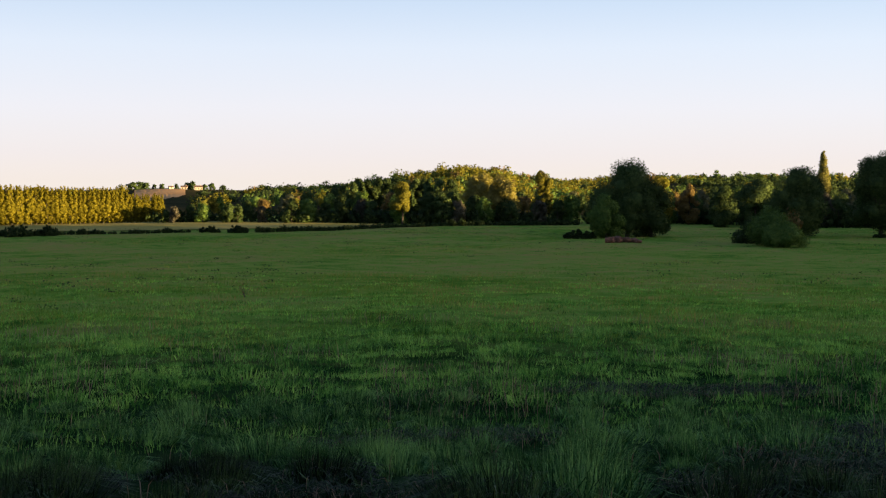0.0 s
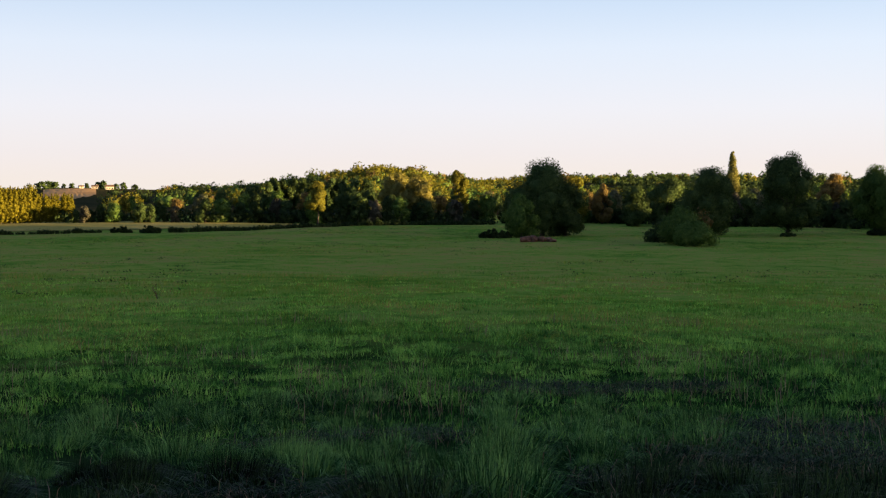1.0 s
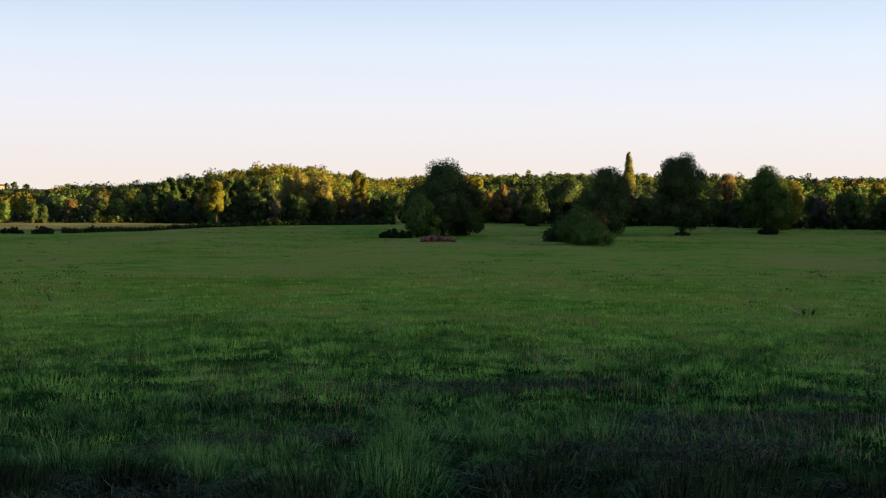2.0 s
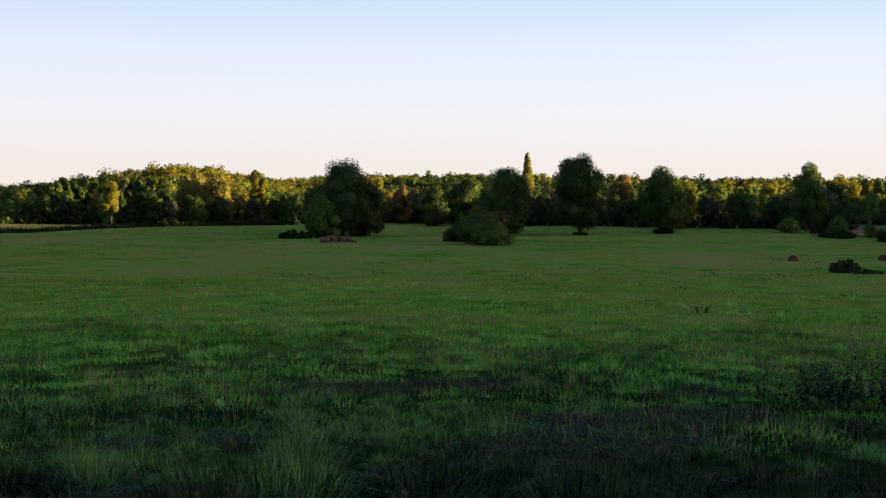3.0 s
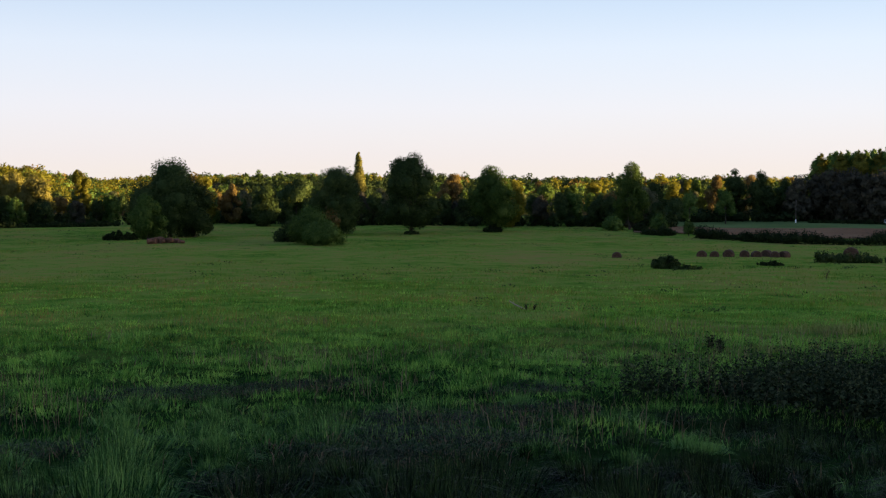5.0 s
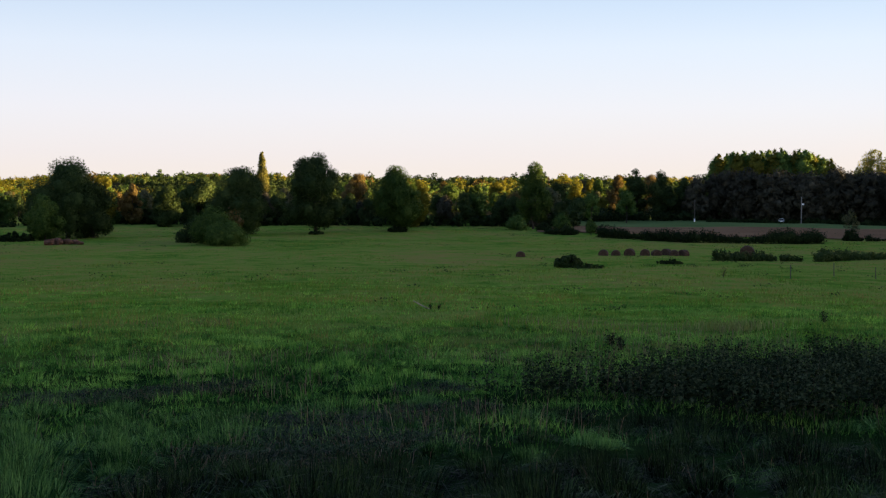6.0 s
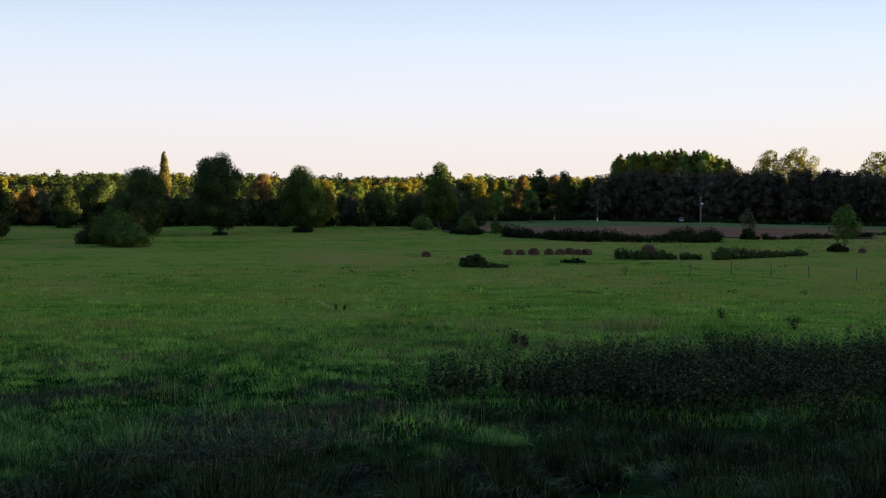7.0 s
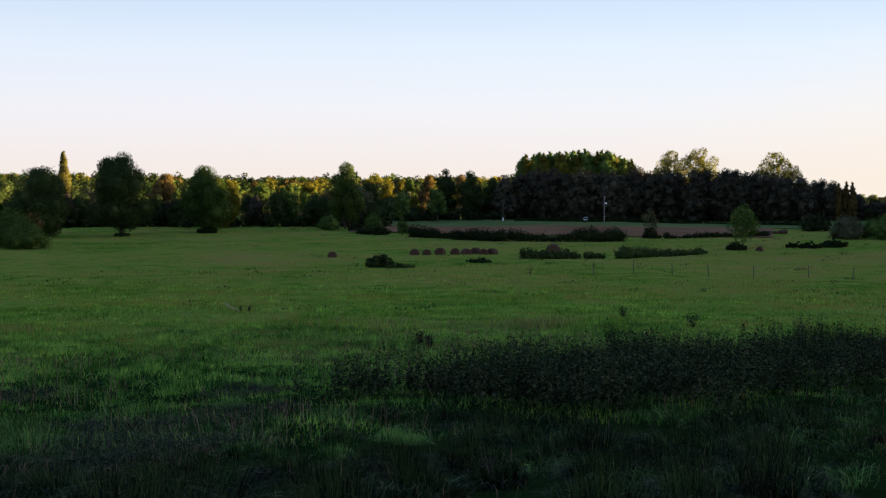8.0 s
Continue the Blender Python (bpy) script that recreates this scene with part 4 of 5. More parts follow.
for row in range(2):
    for i in range(42):
        t = (i + 0.5 * row) / 42
        places.append((-21.8 + 8.7 * t + rng.uniform(-0.04, 0.04), 348 + 22 * t + row * 7, (1.04 - 0.12 * t if t < 0.82 else 0.78) * rng.uniform(0.95, 1.05), rng.uniform(0.9, 1.15)))
belt(pop, places)

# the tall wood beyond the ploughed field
wood = [make_tree("tall_woodland_tree", "tall dense tree behind the field, backlit shade in its leaves", "tree", 160 + i, "wood", 16.0, 9.4, 0.0, 4700, 0.36, M_LEAF_SHADED, 0.28, "tall wood", count=44) for i in range(4)]


def wood_top(az):
    return float(np.interp(az, [37, 38, 39, 44, 49, 50.3, 51.2, 52.5, 53.4, 54.1, 54.8, 58], [10, 13.5, 15.4, 15.8, 15.6, 14.6, 13.4, 12.4, 11.0, 8.5, 6.2, 5.2]))


places = []
for az in np.arange(38.1, 57.0, 0.62):
    a = az + rng.uniform(-0.2, 0.2)
    places.append((a, 380 + rng.uniform(-3, 6) + max(0, a - 50) * 4, wood_top(a) / 16 * rng.uniform(0.95, 1.05), rng.uniform(0.95, 1.1) * max(1.0, 0.75 * 16 / wood_top(a))))
for az in np.arange(39.0, 57.0, 0.75):
    places.append((az + rng.uniform(-0.2, 0.2), 394 + rng.uniform(-2, 5) + max(0, az - 50) * 4, 0.95 * wood_top(az) / 16 * rng.uniform(0.92, 1.0), rng.uniform(1.0, 1.2) * max(1.0, 0.75 * 16 / wood_top(az))))
belt(wood, places)
high = [make_tree("tall_poplar", "tall poplar in a close stand, its crown catching the light", "tree", 180 + i, "column", 22.0, 6.4, 0.2, 5200, 0.27, (M_LEAF, M_LEAF_SUNLIT, M_LEAF)[i], 0.3, "poplar stand", count=56) for i in range(3)]
places = []
for az in np.arange(38.8, 44.1, 0.27):
    places.append((az + rng.uniform(-0.08, 0.08), 404 + rng.uniform(-6, 9), float(np.interp(az, [38.3, 39, 40.5, 42, 43, 44], [20.0, 21.8, 22.8, 23.2, 22.6, 19.5])) / 22 * rng.uniform(0.985, 1.02), rng.uniform(0.95, 1.15)))
belt(high, places)
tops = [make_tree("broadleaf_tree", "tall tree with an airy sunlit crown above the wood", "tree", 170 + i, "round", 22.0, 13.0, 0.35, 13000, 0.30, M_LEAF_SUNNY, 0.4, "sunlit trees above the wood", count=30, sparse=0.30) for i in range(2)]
belt(tops, [(45.75, 404, 1.02, 0.85), (47.1, 406, 1.05, 1.0), (50.5, 402, 0.98, 0.95), (51.4, 404, 0.78, 0.75)])
slim = [make_tree("slim_poplar", "slim dark poplar at the end of the wood", "tree", 190, "column", 11.4, 2.7, 0.05, 3600, 0.24, M_LEAF_RUST, 0.14, "slim poplars", count=40)]
belt(slim, [(53.3, 388, 1.06, 0.9), (53.62, 389, 1.12, 0.85), (53.9, 388, 1.1, 0.95)])


# ---- far woods ----
def build_far_woods():
    rng = np.random.default_rng(9)
    pos = []
    while len(pos) < 2300:
        r = math.sqrt(rng.uniform(470 ** 2, 1220 ** 2))
        a = rng.uniform(-24, 60)
        if len(pos) % 4 == 0:
            r, a = rng.uniform(540, 800), rng.uniform(-6, 9)
        if a > 49 and (r < 800 or rng.uniform(0, 1) < 0.35):
            continue
        if -24 < a < -9 and not (-11.6 < a < -9 and r < 640):
            if rng.uniform(0, 1) < 0.94 or -14.5 < a < -11.6:
                continue
        pos.append((r * math.sin(radians(a)), r * math.cos(radians(a)), r))
    skyline = [(math.radians(rng.uniform(51.5, 60)), rng.uniform(1050, 1250)) for _ in range(60)]
    pos = np.array(pos + [(r * math.sin(a), r * math.cos(a), r) for a, r in skyline])
    n, k = len(pos), 100
    R = rng.uniform(2.8, 5.6, n)
    H = rng.uniform(4.5, 9.0, n) * np.where(np.arctan2(pos[:, 0], pos[:, 1]) > 0.9, 0.8, 1.0) * np.where(rng.uniform(0, 1, n) < 0.12, 1.3, 1.0)
    H[-60:] = rng.uniform(7.5, 12.5, 60)
    u = unit(rng, n * k).reshape(n, k, 3)
    u[:, :, 2] = np.where(rng.uniform(0, 1, (n, k)) < 0.7, np.abs(u[:, :, 2]), -0.75 * np.abs(u[:, :, 2]))
    wob = rng.uniform(0.75, 1.15, (n, k))
    c = np.stack([pos[:, 0], pos[:, 1], land(pos[:, 0], pos[:, 1])], -1)[:, None, :] + np.stack([u[:, :, 0] * R[:, None] * wob, u[:, :, 1] * R[:, None] * wob, H[:, None] * 0.45 + u[:, :, 2] * H[:, None] * 0.55 * wob], -1)
    size = np.repeat(0.10 + pos[:, 2] / 1100, k)
    far_az = np.degrees(np.arctan2(pos[:, 0], pos[:, 1]))
    # yellow leaves gathered on the near hill paint its sunlit canopy
    near = np.repeat(value_noise(pos[:, 0] / 60, pos[:, 1] / 60, 31) + rng.uniform(-0.25, 0.25, n) - 0.26 * smooth(7, 14, far_az) + 0.32 * smooth(-3, 0, far_az) * (1 - smooth(7, 10, far_az)) - 0.05 * (1 - smooth(-4, 0, far_az)), k)
    co, idx = leaf_cards(rng, c.reshape(-1, 3), u.reshape(-1, 3), size)
    co, nor = co.reshape(-1, 3, 3), rounded(rng, u.reshape(-1, 3), u.reshape(-1, 3)).reshape(-1, 3, 3)
    tone = rng.uniform(-0.2, 0.2, n)
    pickn = near + np.repeat(tone, k)
    lumps, lump_f, lump_n = inner_mass(rng, np.column_stack([pos[:, 0], pos[:, 1], land(pos[:, 0], pos[:, 1]) + 0.45 * H, R]), 0.62)
    lumps[:, 2] = (lumps[:, 2] - np.repeat(land(pos[:, 0], pos[:, 1]) + 0.45 * H, 12)) * np.repeat(0.55 * H / R, 12) + np.repeat(land(pos[:, 0], pos[:, 1]) + 0.45 * H, 12)
    lumps, lump_n, lump_tone = lumps[lump_f.ravel()].reshape(n, 60, 3), lump_n[lump_f.ravel()].reshape(n, 60, 3), near[::k] + tone
    for name, label, mat, sel in (
            ("far_wood", "dark green woods covering the far hills", M_LEAF_DARK, (-9, 0.38)),
            ("far_wood", "green woods covering the far hills", M_LEAF, (0.38, 0.54)),
            ("far_wood", "rusty brown trees in the far woods", M_LEAF_RUST, (0.54, 0.61)),
            ("far_wood", "woods on the far hills with sunlight put into their leaves", M_LEAF_SUNLIT, (0.61, 9))):
        lump_sel = (lump_tone >= sel[0]) & (lump_tone < sel[1])
        sel = (pickn >= sel[0]) & (pickn < sel[1])
        v = np.concatenate([co[sel].reshape(-1, 3), lumps[lump_sel].reshape(-1, 3)])
        tagged(part(name, mesh_of(name, v, np.arange(len(v)).reshape(-1, 3), np.concatenate([nor[sel].reshape(-1, 3), lump_n[lump_sel].reshape(-1, 3)])), mat), label, "woods", "", "stuff")


build_far_woods()


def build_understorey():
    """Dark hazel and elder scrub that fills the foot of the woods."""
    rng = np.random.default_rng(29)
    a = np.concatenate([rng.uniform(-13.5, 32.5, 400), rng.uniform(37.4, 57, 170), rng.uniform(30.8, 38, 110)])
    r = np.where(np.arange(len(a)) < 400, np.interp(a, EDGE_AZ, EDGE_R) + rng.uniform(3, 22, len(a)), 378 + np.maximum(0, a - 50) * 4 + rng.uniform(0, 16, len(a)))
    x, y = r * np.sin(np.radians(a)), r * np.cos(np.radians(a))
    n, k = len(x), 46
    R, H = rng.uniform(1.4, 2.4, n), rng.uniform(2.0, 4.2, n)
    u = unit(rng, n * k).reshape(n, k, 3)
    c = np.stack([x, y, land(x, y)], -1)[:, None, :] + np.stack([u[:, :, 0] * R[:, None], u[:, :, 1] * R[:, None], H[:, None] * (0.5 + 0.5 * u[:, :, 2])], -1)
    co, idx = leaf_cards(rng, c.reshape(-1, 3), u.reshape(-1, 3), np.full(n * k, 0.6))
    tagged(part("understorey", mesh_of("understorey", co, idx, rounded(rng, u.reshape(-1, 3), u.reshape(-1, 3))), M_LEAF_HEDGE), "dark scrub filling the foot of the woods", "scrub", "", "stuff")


build_understorey()


def build_shading_wood():
    """An unseen wood on the rise to the right, added to keep the meadow in shade."""
    rng = np.random.default_rng(19)
    n, k = 520, 50
    x, y = rng.uniform(370, 440, n), rng.uniform(-300, 180, n)
    R, H = rng.uniform(4.5, 6.5, n), rng.uniform(16, 20, n)
    x[:150], y[:150] = rng.uniform(385, 440, 150), np.concatenate([rng.uniform(180, 218, 120), rng.uniform(228, 244, 30)])
    # tree tops stepped to set where the low sun gets past
    H[:150] = np.interp(y[:150], [180, 200, 212, 222, 226, 246], [13, 14, 16.5, 16.5, 4.5, 2.5]) - land(x[:150], y[:150])
    u = unit(rng, n * k).reshape(n, k, 3)
    wob = rng.uniform(0.8, 1.1, (n, k))
    c = np.stack([x, y, land(x, y)], -1)[:, None, :] + np.stack([u[:, :, 0] * R[:, None] * wob, u[:, :, 1] * R[:, None] * wob, H[:, None] * 0.5 + u[:, :, 2] * H[:, None] * 0.5], -1)
    co, idx = leaf_cards(rng, c.reshape(-1, 3), u.reshape(-1, 3), np.full(n * k, 3.1))
    tagged(part("ridge_wood", mesh_of("ridge_wood", co, idx), M_LEAF_DARK), "unseen wood on the rise, added to shade the meadow", "woods", "", "stuff")


build_shading_wood()


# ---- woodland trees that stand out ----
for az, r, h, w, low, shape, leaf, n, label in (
        (-1.95, 344, 12.6, 6.0, 0.36, "wood", M_LEAF_SUNLIT, 3600, "sunlit golden green tree on a bare trunk at the wood edge"),
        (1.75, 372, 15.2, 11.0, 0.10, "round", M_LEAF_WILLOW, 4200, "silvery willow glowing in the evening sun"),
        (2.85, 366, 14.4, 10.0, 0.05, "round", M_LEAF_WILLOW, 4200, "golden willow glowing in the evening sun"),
        (4.75, 375, 16.4, 6.5, 0.10, "wood", M_LEAF_SUNLIT, 3800, "tall forked poplar with sunlit golden leaves"),
        (10.25, 345, 14.0, 7.0, 0.05, "wood", M_LEAF_SUNLIT, 3200, "sunlit yellow-green tree behind the large dark one"),
        (11.55, 350, 12.0, 6.0, 0.05, "wood", M_LEAF_RUST, 3000, "rust-coloured tree in the woodland edge"),
        # next two: dark leaves put in for the shade at their foot
        (13.2, 332, 11.0, 8.5, 0.02, "wood", M_LEAF_DARK, 4200, "rounded tree at the wood edge, darkened as if shaded"),
        (14.6, 336, 13.2, 10.0, 0.02, "wood", M_LEAF_DARK, 4600, "broad tree darkened as if shaded, with a sunlit top"),
        (21.9, 352, 14.6, 8.0, 0.02, "wood", M_LEAF_RUST, 3800, "rusty gold tree lit by the low sun"),
        (24.9, 325, 13.0, 7.0, 0.02, "wood", M_LEAF_SUNLIT, 3400, "sunlit yellow-green tree beside the rounded one"),
        (27.6, 345, 11.5, 6.5, 0.02, "wood", M_LEAF, 3000, "green woodland tree with a rounded top"),
        (32.6, 442, 13.2, 6.5, 0.02, "wood", M_LEAF_GREY, 3000, "pale silvery tree beyond the field"),
        (33.5, 448, 13.6, 7.0, 0.02, "wood", M_LEAF, 3000, "light green tree beyond the field"),
        (34.35, 446, 14.6, 6.0, 0.02, "wood", M_LEAF_RUST, 3000, "rust-coloured tree beyond the field"),
        (35.2, 388, 16.4, 7.5, 0.08, "round", M_LEAF_DARK, 4000, "tall dark tree with a ragged top"),
        (36.4, 384, 15.6, 10.0, 0.04, "round", M_LEAF_DARK, 4600, "broad dark tree beyond the field"),
        (37.3, 388, 13.0, 6.5, 0.02, "wood", M_LEAF_DARK, 3000, "dark tree at the end of the tall wood"),
        (31.6, 384, 12.0, 8.0, 0.02, "wood", M_LEAF_DARK, 3200, "dark green tree beyond the field"),
        (30.6, 452, 12.8, 7.0, 0.05, "wood", M_LEAF_SUNLIT, 3000, "yellow-green tree lit above the dark wood edge"),
        (33.05, 456, 13.8, 6.0, 0.05, "wood", M_LEAF_SUNLIT, 3000, "golden tree lit beyond the field"),
        (35.9, 470, 15.4, 7.0, 0.05, "wood", M_LEAF_RUST, 3000, "rust-coloured tree behind the ragged one"),
        (28.7, 440, 12.6, 7.5, 0.05, "wood", M_LEAF_SUNLIT, 3000, "sunlit yellow-green tree rising behind the wood edge"),
        (26.2, 436, 12.4, 7.0, 0.05, "wood", M_LEAF_RUST, 3000, "rusty tree rising behind the wood edge")):
    stand(make_tree("poplar_tree" if "poplar" in label else "broadleaf_tree", label, "tree", 300 + int(az * 10), shape, h, w, low, int(n * 2.6), 0.26, leaf, 0.25), az, r)
stand(make_tree("bare_shrub", "reddish brown half-bare shrub behind the bush", "shrub", 331, "round", 6.6, 4.2, 0.15, 900, 0.3, M_LEAF_RUST, 0.12, sparse=0.35), 16.1, 230)

# ---- bushes and hedges on the meadow ----
for az, r, h, w, n, leaf, shape, label in (
        (32.15, 146, 2.1, 4.0, 2600, M_LEAF_DARK, "bush", "low dark bush alone in the meadow"),
        (33.2, 143, 0.7, 4.2, 900, M_LEAF_DARK, "bush", "flat trailing end of the low bush"),
        (36.9, 160, 0.8, 4.2, 800, M_LEAF_HEDGE, "bush", "patch of low brambles in front of the bales"),
        (31.75, 290, 5.2, 4.2, 1800, M_LEAF, "bush", "upright green shrub at the field edge"),
        (33.15, 272, 4.2, 2.4, 1200, M_LEAF, "bush", "slim pale green shrub in front of the field"),
        (29.6, 300, 4.4, 5.5, 1800, M_LEAF, "bush", "rounded green shrub under the slender tree"),
        (30.9, 298, 3.0, 4.5, 1400, M_LEAF_HEDGE, "bush", "dark shrub under the slender tree"),
        (23.95, 289, 1.9, 6.0, 1700, M_LEAF_HEDGE, "bush", "dark bramble round the foot of the rounded tree"),
        (20.05, 278, 1.3, 4.4, 1200, M_LEAF_HEDGE, "bush", "low dark bramble round the foot of the tall tree"),
        (52.3, 316, 5.0, 8.5, 2600, M_LEAF_HEDGE, "bush", "rounded dark bush before the wood"),
        (53.75, 266, 5.6, 7.0, 2800, M_LEAF_GREY, "bush", "grey-green willow bush at the meadow edge"),
        (55.2, 268, 5.9, 9.0, 3000, M_LEAF, "bush", "large leafy bush at the meadow edge"),
        (51.9, 230, 1.6, 8.0, 2200, M_LEAF_HEDGE, "bush", "low dark bramble mound in the grass"),
        (53.2, 234, 1.9, 6.5, 1900, M_LEAF_HEDGE, "bush", "low dark bramble mound beside the willow"),
        (44.9, 262, 3.1, 3.8, 1400, M_LEAF_HEDGE, "bush", "dark shrub at the end of the hedge"),
        (48.9, 218, 1.9, 4.4, 1400, M_LEAF_HEDGE, "bush", "low bramble round the foot of the sapling"),
        (-19.6, 277, 3.3, 8.5, 2600, M_LEAF_HEDGE, "bush", "dark bush at the end of the hedge"),
        (-18.2, 279, 2.9, 5.0, 1600, M_LEAF_HEDGE, "bush", "dark bush in the hedge"),
        (-11.0, 292, 2.1, 6.5, 1700, M_LEAF_HEDGE, "bush", "rounded dark bush before the mown field"),
        (-9.7, 293, 2.2, 6.5, 1700, M_LEAF_HEDGE, "bush", "rounded dark bush beside its neighbour")):
    stand(make_tree("bush", label, "bush", 400 + int(az * 7), shape, h, w, 0, int(n * 2.4), 0.17, leaf, 0.1), az, r)
stand(make_tree("sapling", "slender young tree with thin airy foliage", "tree", 350, "round", 8.2, 5.6, 0.16, 5200, 0.17, M_LEAF, 0.11, count=24, sparse=0.2), 49.2, 217)


stand(make_tree("sapling", "slim young tree at the end of the field hedge", "tree", 351, "round", 6.4, 3.4, 0.12, 2600, 0.17, M_LEAF_GREY, 0.09, count=18, sparse=0.42), 44.9, 264)


def hedge(label, ends, height, width, per_metre, leaf, seed, size=0.17, gaps=0.0):
    """A hedge along a line of (bearing, distance) points: one long ragged leafy mass."""
    rng = np.random.default_rng(seed)
    pts = [Vector((r * math.sin(radians(a)), r * math.cos(radians(a)), 0)) for a, r in ends]
    root = tagged(new("hedge"), label, "hedge")
    base = Vector((pts[0].x, pts[0].y, float(land(pts[0].x, pts[0].y))))
    root.matrix_basis = Matrix.Translation(base)
    puffs = []
    for p, q in zip(pts, pts[1:]):
        L = (q - p).length
        for i in range(int(L / 0.6)):
            t = (i + rng.uniform(0, 1)) * 0.6 / L
            c = p.lerp(q, min(t, 1))
            if float(value_noise(np.array([c.x / 2.2]), np.array([c.y / 2.2]), seed + 4)[0]) < gaps:
                continue
            h = height * (0.30 + 0.60 * float(value_noise(np.array([c.x / 5.0]), np.array([c.y / 5.0]), seed)[0]) + 0.45 * float(value_noise(np.array([c.x / 1.3]), np.array([c.y / 1.3]), seed + 9)[0])) * rng.uniform(0.75, 1.15)
            rad = max(0.3, min(h * 0.42, width * 0.34)) * rng.uniform(0.6, 1.2)
            x, y = c.x + rng.normal(0, width * 0.2), c.y + rng.normal(0, width * 0.2)
            z = float(land(x, y))
            puffs.append((x - base.x, y - base.y, z - base.z + max(rad * 0.5, h - rad), rad))
            puffs.append((x - base.x, y - base.y, z - base.z + rad * 0.45, rad))
            puffs.append((c.x - base.x, c.y - base.y, z - base.z + 0.42 * h, 0.42 * h))
    puffs = np.array(puffs)
    n = int(4.8 * per_metre * sum((q - p).length for p, q in zip(pts, pts[1:])))
    w = puffs[:, 3] ** 2
    pick = rng.choice(len(puffs), n, p=w / w.sum())
    u = unit(rng, n)
    p = puffs[pick, :3] + u * (puffs[pick, 3] * (rng.uniform(0.6, 1.1, n) + rng.exponential(0.12, n)))[:, None]
    p[:, 2] = np.maximum(p[:, 2], land(p[:, 0] + base.x, p[:, 1] + base.y) - base.z + 0.05)
    co, idx = leaf_cards(rng, p, u, size)
    heart, heart_idx, heart_n = inner_mass(rng, puffs[2::3], 0.85)
    heart[:, 2] = np.maximum(heart[:, 2], land(heart[:, 0] + base.x, heart[:, 1] + base.y) - base.z - 0.1)
    part("foliage", mesh_of("foliage", np.concatenate([co, heart]), np.concatenate([idx, heart_idx + len(co)]), np.concatenate([rounded(rng, u, u), heart_n])), leaf, root)
    return root


hedge("dark hedge along the ploughed field", [(33.5, 266), (36, 254), (38.1, 243), (40.5, 244)], 2.3, 2.4, 60, M_LEAF_HEDGE, 501)
hedge("tall dark end of the field hedge", [(40.6, 244), (42.2, 247), (43.7, 252)], 3.0, 3.0, 70, M_LEAF_HEDGE, 502)
hedge("low scrub at the field corner", [(31.0, 281), (31.7, 277), (32.5, 274)], 2.0, 2.4, 60, M_LEAF_HEDGE, 503)
hedge("low scrubby hedge in front of the field", [(45.4, 262), (47.5, 262), (50.3, 272)], 1.4, 1.6, 40, M_LEAF_HEDGE, 504)
hedge("bramble hedge across the meadow", [(38.9, 174), (41, 177), (43.4, 181)], 1.25, 1.8, 46, M_LEAF_DARK, 505, gaps=0.36)
hedge("leafy bramble hedge across the meadow", [(43.5, 181), (45.8, 191), (47.6, 202)], 1.5, 2.0, 46, M_LEAF_DARK, 506, gaps=0.36)
hedge("long low hedge before the mown field", [(-21.5, 277), (-17, 282), (-13.8, 288), (-11.8, 291)], 1.15, 1.8, 48, M_LEAF_HEDGE, 507)
hedge("low hedge running towards the wood", [(-8.9, 296), (-6.5, 306), (-3.5, 318), (-1.0, 330)], 1.4, 1.8, 42, M_LEAF_HEDGE, 508)
hedge("scrub at the foot of the wood", [(-1.0, 331), (3.0, 342), (6.5, 346)], 1.8, 2.2, 40, M_LEAF_HEDGE, 509, 0.26)
hedge("green verge of tall weeds before the wood", [(38.5, 371), (41.3, 370), (44, 368), (50.5, 360), (53, 352)], 1.5, 2.4, 36, M_LEAF_HEDGE, 510, 0.26)


# ---- hay ----
def bale_mesh(seed, radius, length, sag, rough=0.03):
    """A round bale: a rounded drum, wound in rings on its ends, slumped on the ground."""
    rng = np.random.default_rng(seed)
    k = 28
    prof = [(0.12, -0.5), (0.35, -0.515), (0.5, -0.5), (0.7, -0.51), (0.9, -0.49), (0.985, -0.45), (1.0, -0.36), (0.99, -0.2), (1.005, 0.0), (0.99, 0.2), (1.0, 0.36), (0.985, 0.45), (0.9, 0.49), (0.7, 0.51), (0.5, 0.5), (0.35, 0.515), (0.12, 0.5)]
    co = []
    for rr, yy in prof:
        for j in range(k):
            a = 2 * math.pi * j / k
            b = radius * rr * (1 + rng.normal(0, rough))
            z = b * math.sin(a)
            if z < 0:
                z *= 1 - sag
            co.append((b * math.cos(a) * (1 + 0.25 * sag), yy * length + rng.normal(0, 0.012), z + radius * (1 - sag)))
    idx = []
    m = len(prof)
    for i in range(m - 1):
        for j in range(k):
            idx.append((i * k + j, i * k + (j + 1) % k, (i + 1) * k + (j + 1) % k, (i + 1) * k + j))
    for ring, flip in ((0, 1), (m - 1, -1)):
        co.append((0, prof[ring][1] * length, radius * (1 - sag)))
        c = len(co) - 1
        for j in range(0, k, 2):
            idx.append((c, ring * k + (j + 1) % k, ring * k + j, ring * k + j - 1 if j else ring * k + k - 1)[::flip])
    return mesh_of("bale", np.array(co), np.array(idx))


def hay_bale(label, az, r, turn, seed, radius, length, sag, group=""):
    root = tagged(new("hay_bale"), label, "hay bale", group)
    part("bale", bale_mesh(seed, radius, length, sag), M_HAY, root)
    return stand(root, az, r, turn, None, 0.34)


